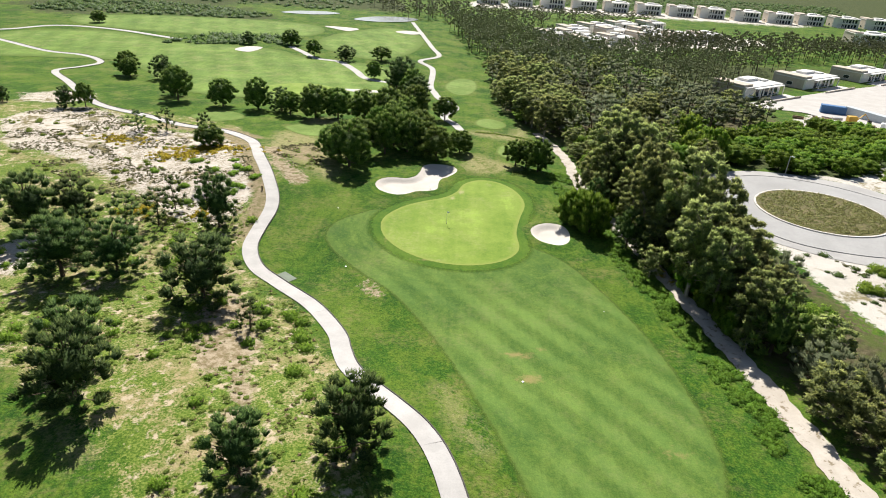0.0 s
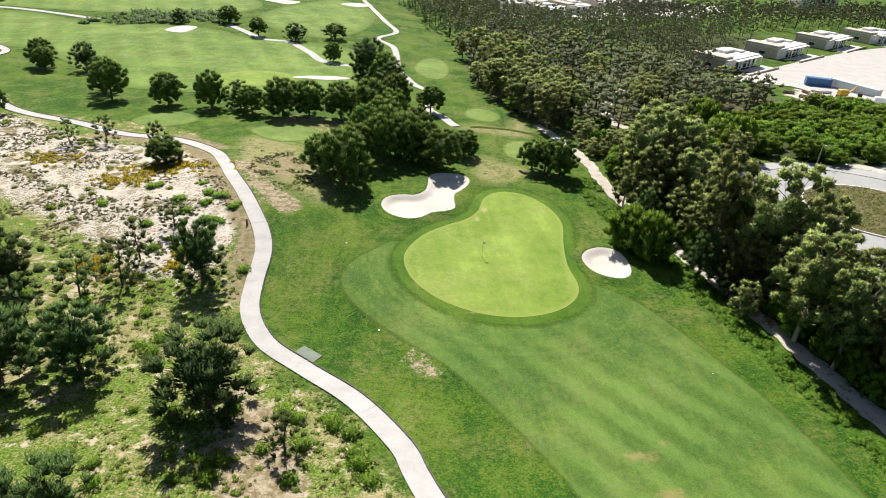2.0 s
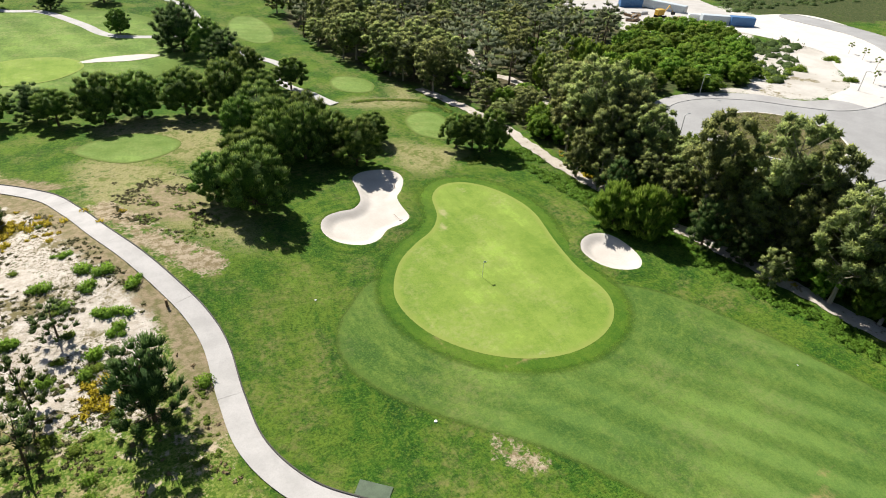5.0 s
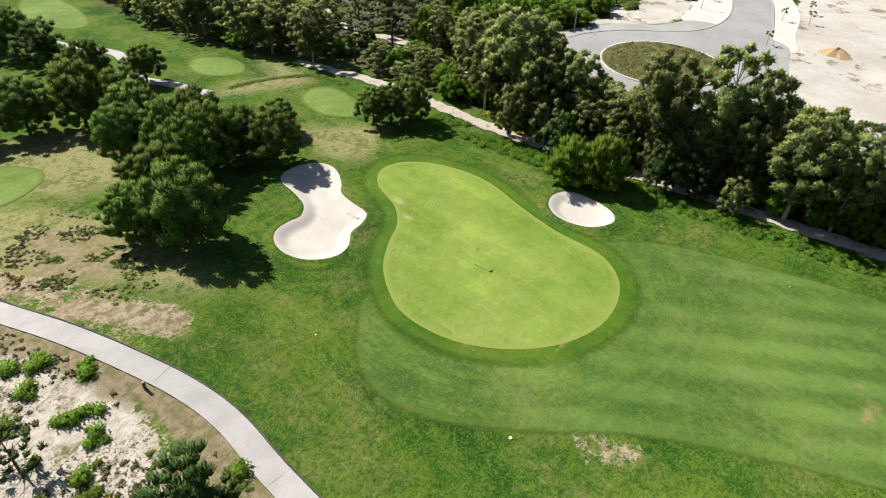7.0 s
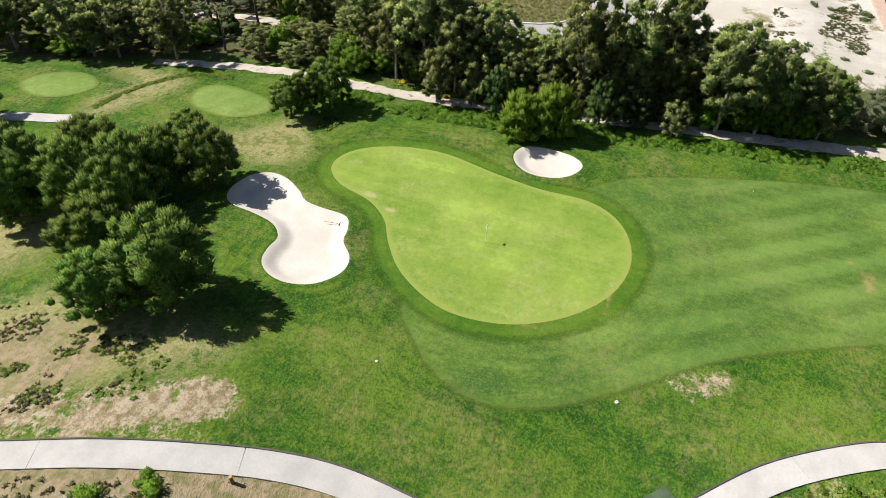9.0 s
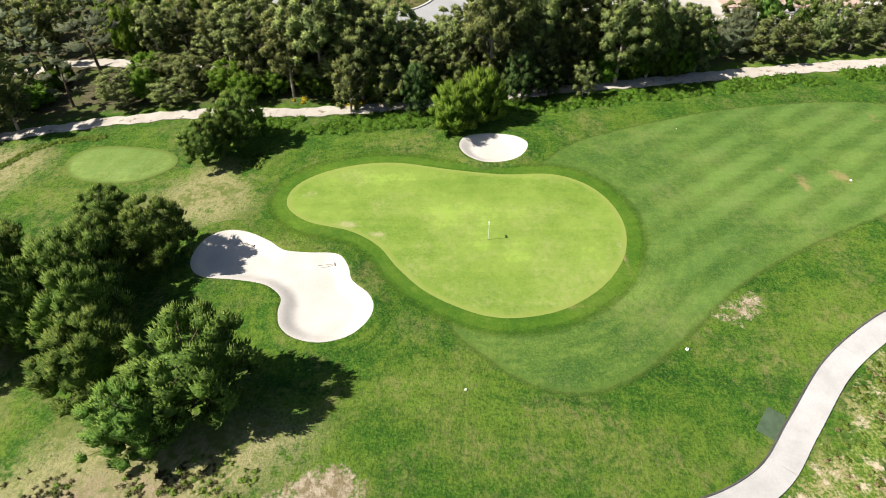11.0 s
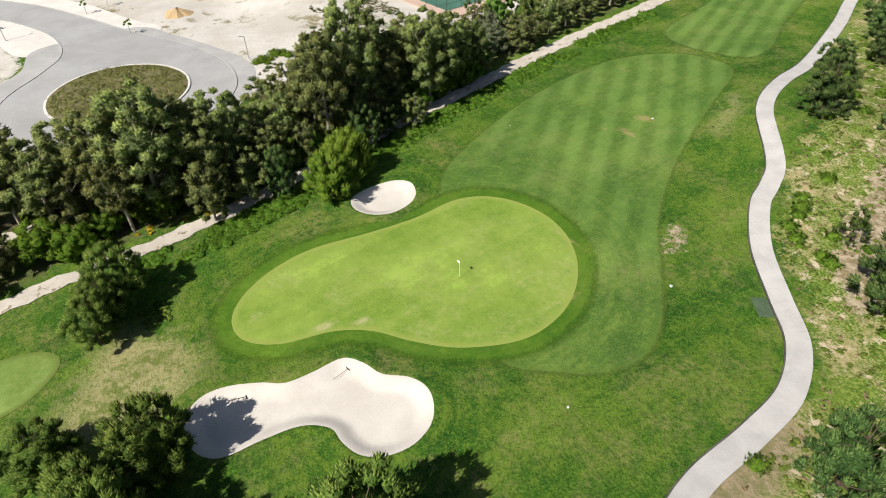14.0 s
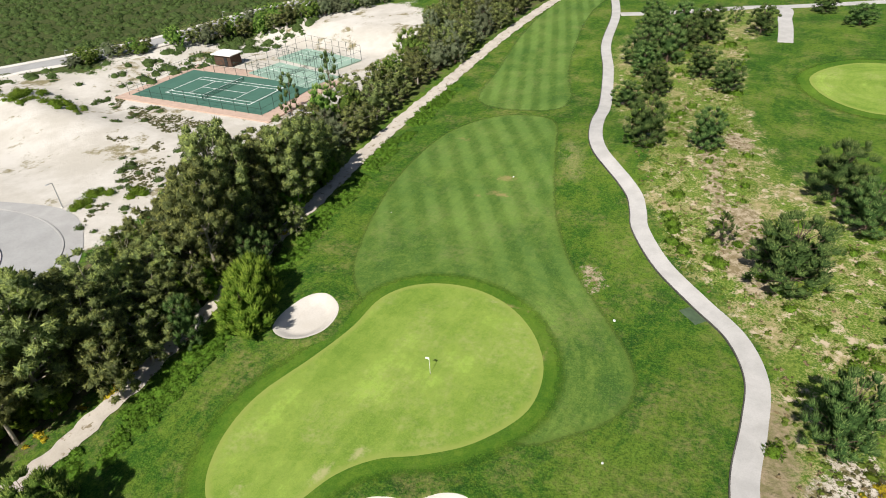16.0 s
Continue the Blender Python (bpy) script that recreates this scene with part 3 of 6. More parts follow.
SCRUBS = [
    smooth([(-5.5, 36), (-9.5, 46), (-12.5, 55), (-17.5, 62), (-26.5, 71), (-29, 80), (-29.5, 92), (-42, 92), (-52, 84), (-62, 66), (-50, 55), (-38, 46), (-27, 38), (-20, 22), (-15.5, 5), (-14, -20), (-14, -48), (8, -36), (10, -5), (4, 18)], True, 4),
    smooth([(-110, 150), (-60, 144), (-40, 124), (-30, 92), (-60, 60), (-110, 70), (-130, 110), (-125, 140)], True, 4),
]
DRYS = [
    smooth([(-26, 126), (-22, 124), (-20, 118), (-23, 113), (-26, 116), (-29, 124)], True, 4),
    smooth([(-32, 38.8), (-30, 39.4), (-26.4, 36.0), (-26.9, 35.0)], True, 4),
    smooth([(-38, 138), (-26, 130), (-20, 112), (-22, 104), (-30, 112), (-38, 122)], True, 4),
    smooth([(2, 119), (4, 128), (10, 125), (14, 120), (9, 115), (4, 116)], True, 4),
    smooth([(-24, 152), (-4, 140), (-8, 132), (-24, 130), (-36, 150)], True, 4),
    smooth([(2.5, 146.5), (8, 151), (14, 149.5), (17.5, 160), (19.5, 150), (17, 141), (8, 143)], True, 4),
    smooth([(0.5, 49), (3, 45), (5, 40), (3.8, 39.5), (1.5, 44)], True, 4),
]
LITTERS = [
    smooth([(36, 66), (38.5, 50), (42, 0), (42.5, -70), (56, -70), (55, 50), (51, 90), (48, 120), (56, 140), (80, 158), (100, 186), (86, 222), (60, 236), (18, 236), (14, 190), (17, 165), (24.5, 146), (27.6, 128), (28.2, 112), (30.2, 98), (33.4, 82)], True, 4),
]
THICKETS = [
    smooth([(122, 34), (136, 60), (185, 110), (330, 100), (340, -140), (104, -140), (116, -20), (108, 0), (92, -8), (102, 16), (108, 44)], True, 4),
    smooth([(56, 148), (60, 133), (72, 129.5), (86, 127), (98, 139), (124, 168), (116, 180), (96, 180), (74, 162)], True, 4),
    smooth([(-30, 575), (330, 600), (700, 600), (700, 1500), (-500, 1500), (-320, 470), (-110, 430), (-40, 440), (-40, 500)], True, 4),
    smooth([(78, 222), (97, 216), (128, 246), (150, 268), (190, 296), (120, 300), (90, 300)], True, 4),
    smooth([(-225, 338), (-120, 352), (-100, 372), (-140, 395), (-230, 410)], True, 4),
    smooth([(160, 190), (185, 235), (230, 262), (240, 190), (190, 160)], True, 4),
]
PALES = [
    smooth([(53, 84), (56, 66), (66, 58), (90, 54), (104, 46), (118, 40), (142, 50), (150, 75), (150, 105), (120, 102), (90, 94), (66, 88), (54, 98)], True, 4),
    smooth([(54, 52), (54, 24), (60, 4), (90, -2), (104, 16), (106, 50), (80, 57)], True, 4),
    smooth([(104, 46), (120, 41), (128, 31), (119, 14), (109, 8), (103, 20)], True, 4),
    smooth([(72, 130), (86, 127.5), (98, 140), (112, 146), (108, 128), (96, 117), (86, 119), (80, 125)], True, 4),
    smooth([(57, 6), (60, -8), (70, -26), (84, -32), (98, -14), (108, 0), (108, 14), (90, 4)], True, 4),
    smooth([(88, 122), (96, 136), (112, 142), (122, 150), (134, 148), (120, 130), (104, 118)], True, 4),
    smooth([(100, 160), (96, 172), (112, 200), (130, 212), (160, 210), (150, 180), (125, 160)], True, 4),
    smooth([(40, 335), (110, 400), (160, 420), (180, 380), (110, 340), (60, 318)], True, 4),
    smooth([(20, 515), (120, 520), (300, 490), (320, 510), (200, 550), (30, 545)], True, 4),
]


def soft(v, k=8.0):
    return 0.5 * (v + np.sqrt(v * v + k * k))


def hill(x, y, cx, cy, wide, deep):
    return np.exp(-(((x - cx) / wide) ** 2) - ((y - cy) / deep) ** 2)


def relief(x, y):
    """The lie of the land."""
    x, y = np.asarray(x, float), np.asarray(y, float)
    z = -2.75 + 0.05 * soft(60 - y) - 0.03 * soft(-20 - y) - 0.06 * soft(y - 125) + 0.05 * soft(y - 215)
    z = z + 1.9 * hill(x, y, -34, 108, 16, 16) + 1.2 * hill(x, y, -30, 50, 22, 18) + 0.5 * hill(x, y, 30, 60, 25, 30) + 2.1 * hill(x, y, -5, 37, 15, 13) - 0.5 * hill(x, y, -17, 73, 9, 8)
    z = z + 2.4 * hill(x, y, 112, 62, 20, 9) + 0.5 * hill(x, y, 112, 62, 30, 20) * np.sin(x * 0.55 + np.sin(y * 0.4)) - 0.8 * hill(x, y, 96, 78, 16, 8)
    flat = np.clip((36 - np.abs(x - 85)) / 12, 0, 1) * np.clip((36 - np.abs(y - 27)) / 12, 0, 1)
    z = z + (-3.2 - z) * flat * flat * (3 - 2 * flat)
    return z


def height(x, y):
    """The ground with its bunkers cut in and a low rim round them."""
    z = relief(x, y)
    for line in SANDS[:2]:
        d = signed(line, x, y)
        cut = np.clip(-d / 1.6, 0, 1)
        z = z - 0.55 * cut * cut * (3 - 2 * cut) + 0.08 * np.exp(-((d - 0.5) / 0.7) ** 2)
    return z


def ground_at(x, y):
    return float(height(np.array([x]), np.array([y]))[0])


def around(x, y):
    """How far from the green or a bunker, up to forty metres."""
    d = np.minimum(signed(GREEN, x, y), signed(SANDS[0], x, y) + 1.0)
    d = np.minimum(d, signed(SANDS[1], x, y) + 1.0)
    d = np.minimum(d, np.abs(signed(GREEN_BESIDE, x, y)))
    return np.clip(d, 0, 40) / 40


def worn(x, y):
    """Scuffed places in the mown grass."""
    w = 0 * x
    for cx, cy, wide, deep, amount in ((9.0, 56.0, 1.9, 0.7, 0.9), (11.8, 57.4, 1.3, 0.6, 0.6), (22.0, 42.0, 3.0, 1.0, 0.5), (9.8, 51.7, 1.6, 0.9, 0.9), (2.6, 104.8, 0.7, 1.5, 0.9), (1.0, 101.8, 0.7, 1.4, 0.7), (-4.1, 98.2, 2.0, 0.6, 0.5), (7.6, 109.2, 0.9, 1.3, 0.5), (-2.0, 77.9, 3.2, 0.45, 0.6), (-8.6, 84.0, 0.5, 2.2, 0.55)):
        w = np.maximum(w, amount * hill(x, y, cx, cy, wide, deep))
    return w


# ---- ground ----
def resample(line, gap):
    seg = np.hypot(*np.diff(line, axis=0).T)
    s = np.concatenate([[0], np.cumsum(seg)])
    t = np.linspace(0, s[-1], max(3, int(s[-1] / gap)))
    return np.stack([np.interp(t, s, line[:, 0]), np.interp(t, s, line[:, 1])], 1)


def spread(lo, a, b, hi, fine, grow=1.12):
    """Fine steps from a to b, widening out to lo and hi."""
    mid = list(np.arange(a, b, fine))
    out, v, s = [], b, fine
    while v < hi:
        out.append(v)
        s = min(s * grow, 60)
        v += s
    left, v, s = [], a, fine
    while v > lo:
        s = min(s * grow, 60)
        v -= s
        left.append(v)
    return np.array(left[::-1] + mid + out + [hi])


gx, gy = spread(-1400, -66, 46, 1600, 0.62), spread(-900, 18, 150, 2400, 0.62)
X, Y = np.meshgrid(gx, gy)
Z = height(X, Y)
for line in SANDS[:2]:
    Z = Z - 0.45 * (signed(line, X, Y) < 0.1)
for line in [GREEN, ISLAND, ROAD, LOT] + FAIRWAYS + PONDS:
    Z = Z - 0.2 * (signed(line, X, Y) < -1.2)
for line in (PATH_A, PATH_B, TRACK, PATH_E):
    line = resample(line, 2.0)
    lo, hi = line.min(0) - 4, line.max(0) + 4
    near = (X > lo[0]) & (X < hi[0]) & (Y > lo[1]) & (Y < hi[1])
    Z[near] -= 0.12 * (nearest(line, X[near], Y[near], False)[0] < 0.6)
rows_n, cols_n = X.shape
idx = np.arange(rows_n * cols_n).reshape(rows_n, cols_n)
quads = np.stack([idx[:-1, :-1], idx[:-1, 1:], idx[1:, 1:], idx[1:, :-1]], -1).reshape(-1, 4)
me = bpy.data.meshes.new("ground")
me.from_pydata(np.stack([X, Y, Z], -1).reshape(-1, 3).tolist(), [], quads.tolist())
me.materials.append(MAT_GROUND)
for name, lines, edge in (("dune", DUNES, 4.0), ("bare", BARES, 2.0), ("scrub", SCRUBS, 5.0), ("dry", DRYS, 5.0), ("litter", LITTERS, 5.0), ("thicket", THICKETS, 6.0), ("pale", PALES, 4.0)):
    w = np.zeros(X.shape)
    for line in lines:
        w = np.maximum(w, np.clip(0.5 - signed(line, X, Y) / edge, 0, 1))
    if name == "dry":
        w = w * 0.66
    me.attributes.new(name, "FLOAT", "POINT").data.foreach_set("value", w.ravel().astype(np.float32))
near = (X > -75) & (X < -8) & (Y > 60) & (Y < 142)
d, bx, by = nearest(resample(PATH_A, 1.5), X[near], Y[near], False)
w = np.zeros(X.shape)
w[near] = np.where((bx > X[near]) | (Y[near] > 128), np.clip(1.25 - (d - 1.0) / 3.2, 0, 1), 0) * np.clip((140 - Y[near]) / 6, 0, 1) * np.clip((Y[near] - 78) / 8, 0, 1)
w = np.maximum(w, 0.62 * np.clip(0.5 - signed(smooth([(-32, 124), (-27, 124), (-24, 119), (-25, 113), (-29, 112), (-32.5, 117)], True, 4), X, Y) / 3, 0, 1))
me.attributes.new("verge", "FLOAT", "POINT").data.foreach_set("value", w.ravel().astype(np.float32))
me.attributes.new("around", "FLOAT", "POINT").data.foreach_set("value", around(X, Y).ravel().astype(np.float32))
me.polygons.foreach_set("use_smooth", np.ones(len(me.polygons), bool))
tagged(new("ground", me), "rough golf grass with dry patches, dune sand and scrub", "ground", kind="structure")


def patch(name, line, res, lift, mat, label, category):
    """A surface that lies on the ground within an outline."""
    lo, hi = line.min(0) - res, line.max(0) + res
    x, y = np.meshgrid(np.arange(lo[0], hi[0] + res, res), np.arange(lo[1], hi[1] + res, res))
    d, bx, by = nearest(line, x, y)
    inn = inside(line, x, y)
    r, c = x.shape
    ids = np.arange(r * c).reshape(r, c)
    q = np.stack([ids[:-1, :-1], ids[:-1, 1:], ids[1:, 1:], ids[1:, :-1]], -1).reshape(-1, 4)
    q = q[inn.ravel()[q].any(1)]
    x, y = np.where(inn, x, bx), np.where(inn, y, by)
    z = height(x, y) + lift
    qx, qy = x.ravel()[q], y.ravel()[q]
    area = (qx[:, 2] - qx[:, 0]) * (qy[:, 3] - qy[:, 1]) - (qx[:, 3] - qx[:, 1]) * (qy[:, 2] - qy[:, 0])
    q = q[area > 0.002 * res * res]
    used = np.unique(q)
    again = np.full(r * c, -1)
    again[used] = np.arange(len(used))
    m = bpy.data.meshes.new(name)
    m.from_pydata(np.stack([x.ravel()[used], y.ravel()[used], z.ravel()[used]], -1).tolist(), [], again[q].tolist())
    m.materials.append(mat)
    m.polygons.foreach_set("use_smooth", np.ones(len(m.polygons), bool))
    ex, ey = x.ravel()[used], y.ravel()[used]
    up = np.stack([height(ex - 0.3, ey) - height(ex + 0.3, ey), height(ex, ey - 0.3) - height(ex, ey + 0.3), np.full(len(ex), 0.6)], 1)
    m.normals_split_custom_set_from_vertices((up / np.linalg.norm(up, axis=1)[:, None]).tolist())
    for key, w in (("edge", np.where(inn, d, 0).ravel()[used]), ("around", around(ex, ey)), ("worn", worn(ex, ey))):
        m.attributes.new(key, "FLOAT", "POINT").data.foreach_set("value", w.astype(np.float32))
    return tagged(new(name, m), label, category, kind="structure")


def offset(line, by):
    """An outline moved outward."""
    d = np.roll(line, -1, 0) - np.roll(line, 1, 0)
    n = np.stack([d[:, 1], -d[:, 0]], 1) / (np.hypot(d[:, 0], d[:, 1])[:, None] + 1e-9)
    area = np.sum(line[:, 0] * np.roll(line[:, 1], -1) - np.roll(line[:, 0], -1) * line[:, 1])
    return line + n * by * (1 if area > 0 else -1)


for line, mat in zip(FAIRWAYS, (MAT_FAIRWAY, MAT_FAIRWAY_NEXT)):
    patch("fairway", line, 0.7, 0.02, mat, "mown fairway with pale and dark green mowing stripes", "fairway")
for line in FARWAYS:
    patch("fairway", line, 4.0, 0.08, MAT_FARWAY, "bright mown fairway of a neighbouring golf hole", "fairway")
patch("green_collar", offset(GREEN, 2.5), 0.5, 0.034, MAT_COLLAR, "dark green collar of longer grass round the putting green", "collar")
patch("putting_green", GREEN, 0.5, 0.046, MAT_GREEN, "smooth pale green putting green in a kidney shape", "putting green")
patch("green_collar", offset(GREEN_BESIDE, 3.0), 1.2, 0.05, MAT_COLLAR, "dark green collar round the neighbouring putting green", "collar")
patch("putting_green", GREEN_BESIDE, 1.0, 0.08, MAT_GREEN, "pale putting green of the neighbouring hole", "putting green")
patch("putting_green", GREEN_FAR, 1.5, 0.14, MAT_GREEN, "distant pale putting green beside a bunker", "putting green")
for line in TEES:
    patch("tee", line, 1.0, 0.035, MAT_TEE, "oval mown golf tee, paler than the grass round it", "tee")
for i, line in enumerate(SANDS):
    patch("bunker", line, 0.35 if i < 2 else 1.0, 0.05 if i < 2 else 0.14, MAT_BUNKER, "golf bunker of smooth white sand with a grass lip", "bunker")


def turf_lip(line):
    """A low rounded rim of turf round a bunker, which drops to the sand."""
    rings, lifts = [1.7, 1.1, 0.6, 0.25, 0.02, -0.06], [0.02, 0.04, 0.07, 0.08, 0.06, 0.0]
    verts, faces = [], []
    n = len(line)
    for by, up in zip(rings, lifts):
        o = offset(line, by)
        z = height(o[:, 0], o[:, 1]) + up
        verts += [(*a, c) for a, c in zip(o, z)]
    for r in range(len(rings) - 1):
        for i in range(n):
            j = (i + 1) % n
            faces.append((r * n + i, r * n + j, (r + 1) * n + j, (r + 1) * n + i))
    me = mesh_of("bunker_lip", verts, faces, MAT_GROUND)
    me.polygons.foreach_set("use_smooth", np.ones(len(me.polygons), bool))
    co = np.array(verts)
    me.attributes.new("around", "FLOAT", "POINT").data.foreach_set("value", around(co[:, 0], co[:, 1]).astype(np.float32))
    tagged(new("bunker_lip", me), "rounded turf lip round the bunker", "bunker lip", kind="structure")


for line in SANDS[:2]:
    turf_lip(line)
for line in PONDS:
    patch("water", line, 4.0, 0.2, MAT_WATER, "small pond that mirrors the bright sky", "pond")


def ribbon_mesh(name, line, half, lift, mat, thick=0.0, shift=0.0, wobble=0.0):
    """A band along a line; with a thickness it has sides."""
    d = np.gradient(line, axis=0)
    n = np.stack([-d[:, 1], d[:, 0]], 1) / (np.hypot(d[:, 0], d[:, 1])[:, None] + 1e-9)
    k = np.arange(len(line))
    wob = wobble * (np.sin(k * 0.7) + np.sin(k * 1.9 + 1)) * 0.5
    a, c = line + n * (shift + half + wob)[:, None], line + n * (shift - half + wob[::-1])[:, None]
    za, zc = height(a[:, 0], a[:, 1]) + lift, height(c[:, 0], c[:, 1]) + lift
    verts = [(*p_, z) for p_, z in zip(a, za)] + [(*p_, z) for p_, z in zip(c, zc)]
    m = len(line)
    faces = [(i, m + i, m + i + 1, i + 1) for i in range(m - 1)]
    if thick:
        verts += [(v[0], v[1], v[2] - thick) for v in verts]
        faces += [(i, i + 1, 2 * m + i + 1, 2 * m + i) for i in range(m - 1)]
        faces += [(m + i + 1, m + i, 3 * m + i, 3 * m + i + 1) for i in range(m - 1)]
        faces += [(0, 2 * m, 3 * m, m), (m - 1, 2 * m - 1, 4 * m - 1, 3 * m - 1)]
    return mesh_of(name, verts, faces, mat)


def cart_path(line, half, label, kerbs, slab=13.5, shift=0.0):
    """Concrete slabs on a darker bed, with a dark kerb along the edge."""
    line = resample(line, 0.75)
    top = thing("cart_path", label, "path", kind="structure")
    ones = np.full(len(line), half)
    part("bed", ribbon_mesh("bed", line, ones, 0.045, MAT_JOINT, 0.0, shift), MAT_JOINT, top)
    n = int(slab / 0.75)
    for i in range(0, len(line) - 1, n):
        piece = line[i:i + n + 1].copy()
        if len(piece) < 2:
            continue
        d = (piece[-1] - piece[-2])
        piece[-1] = piece[-1] - d / (np.hypot(*d) + 1e-9) * 0.025
        part("slab", ribbon_mesh("slab", piece, np.full(len(piece), half), 0.10, MAT_PATH, 0.09, shift), MAT_PATH, top)
    for side in kerbs:
        part("kerb", ribbon_mesh("kerb", line, np.full(len(line), 0.06), 0.18, MAT_KERB, 0.3, shift + side * (half + 0.06)), MAT_KERB, top, "dark low edging kerb")
    return top


cart_path(PATH_A, 1.04, "pale concrete golf cart path with a dark kerb, winding past the green", (-1,), 13.5, -0.13)
cart_path(PATH_B, 1.05, "pale concrete cart path between the tees", ())
cart_path(PATH_C, 1.3, "pale concrete cart path to a distant green", ())
cart_path(PATH_D, 1.4, "distant pale cart path across a fairway", ())
cart_path(PATH_E, 1.5, "pale sandy cart path that ends at the grass", ())
cart_path(PATH_F, 1.5, "pale cart path leading off into the scrub", ())
line = resample(TRACK, 0.8)
tagged(new("dirt_track", ribbon_mesh("dirt_track", line, np.interp(line[:, 1], (55, 75), (1.45, 1.1)), 0.07, MAT_TRACK, 0.0, 0.0, 0.3)), "sandy dirt track along the edge of the trees", "track", kind="structure")
line = resample(TRACK_WOOD, 0.8)
tagged(new("dirt_track", ribbon_mesh("dirt_track", line, np.full(len(line), 1.2), 0.08, MAT_TRACK, 0.0, 0.0, 0.3)), "pale sandy track through the wood", "track", kind="structure")

# ---- roads and courts ----
patch("pavement", FOOTWAY, 2.0, 0.065, MAT_FOOTWAY, "grey paved footway round the turning circle", "pavement")
patch("pavement", PAVING, 2.0, 0.05, MAT_PAVE, "pale paved footway and parking bays along the road", "pavement")
patch("road", ROAD, 2.0, 0.10, MAT_ROAD, "light grey asphalt road with a turning circle", "road")
patch("road", LOT, 4.0, 0.12, MAT_STREET, "pale unpaved street in front of the new houses", "road")
patch("traffic_island", ISLAND, 1.0, 0.22, MAT_ISLAND, "round traffic island overgrown with low heath", "traffic island")
far_road = resample(smooth([(175, 90), (147, 48), (137, 34.5), (127, 20), (122, 6), (117, -11), (109, -30), (98, -60), (90, -110)], False), 3.0)
tagged(new("road", ribbon_mesh("road", far_road, np.full(len(far_road), 3.2), 0.14, MAT_ROAD)), "grey asphalt road beyond the tennis courts", "road", kind="structure")
for s in (-1, 1):
    tagged(new("pavement", ribbon_mesh("pavement", far_road, np.full(len(far_road), 0.9), 0.22, MAT_PAVE, 0.2, s * 4.2)), "pale footway beside the road", "pavement", kind="structure")


def ring(name, line, half, lift, thick, mat, label):
    closed = np.vstack([line, line[:1]])
    return tagged(new(name, ribbon_mesh(name, closed, np.full(len(closed), half), lift, mat, thick)), label, "kerb", kind="structure")


ring("kerb", ISLAND, 0.17, 0.27, 0.25, MAT_PAVE, "white kerb round the traffic island")
ring("kerb", ROAD, 0.12, 0.18, 0.2, MAT_FOOTWAY, "pale kerb along the turning road")


def slab_at(name, cx, cy, lx, ly, turn, lift, mat, parent=None, thick=0.12, label=""):
    """A flat slab, with its top lift above the ground at its middle."""
    z = ground_at(cx, cy) + lift - thick
    bm = box(cx, cy, z, lx, ly, thick, turn, 0.01)
    return part(name, bm, mat, parent, label)


CT = radians(2.5)                       # turn of the courts
def turned(cx, cy, dx, dy, a):
    return cx + dx * math.cos(a) - dy * math.sin(a), cy + dx * math.sin(a) + dy * math.cos(a)


CX, CY = 84.4, 35.3
apron = slab_at("court_apron", CX - 0.5, CY - 1.0, 43, 25, CT, 0.28, MAT_APRON, None, 0.6)
tagged(apron, "terracotta coloured paving round the tennis court", "paving", kind="structure")
court = thing("tennis_court", "dark green hard tennis court with white lines, fenced in", "tennis court")
slab_at("surface", CX, CY, 36.6, 18.3, CT, 0.33, MAT_COURT, court, 0.1)
base_z = ground_at(CX, CY) + 0.335


def line_strip(dx, dy, lx, ly):
    x, y = turned(CX, CY, dx, dy, CT)
    part("line", box(x, y, base_z, lx, ly, 0.012, CT), MAT_LINE, court)


for dy in (-5.48, -4.11, 4.11, 5.48):
    line_strip(0, dy, 23.77, 0.16)
for dx in (-11.88, 11.88):
    line_strip(dx, 0, 0.18, 10.97)
for dx in (-6.4, 6.4):
    line_strip(dx, 0, 0.15, 8.23)
line_strip(0, 0, 12.8, 0.15)
net = thing("tennis_net", "dark tennis net with a white band between two posts", "tennis net")
x, y = turned(CX, CY, 0, 0, CT)
bm = bmesh.new()
for i in range(64):
    sx_, sy_ = turned(CX, CY, 0, -6.3 + i * 0.2, CT)
    add_box(bm, sx_, sy_, base_z + 0.03, 0.02, 0.035, 0.88, CT)
for i in range(6):
    add_box(bm, x, y, base_z + 0.05 + i * 0.16, 0.02, 12.6, 0.025, CT)
part("mesh", bm, MAT_DARKPOST, net)
part("band", box(x, y, base_z + 0.91, 0.06, 12.6, 0.07, CT), MAT_LINE, net, "white top band")
for s in (-6.4, 6.4):
    x, y = turned(CX, CY, 0, s, CT)
    part("post", tube("post", [(x, y, base_z), (x, y, base_z + 1.1)], [0.05, 0.05], MAT_DARKPOST, 8), MAT_DARKPOST, net)


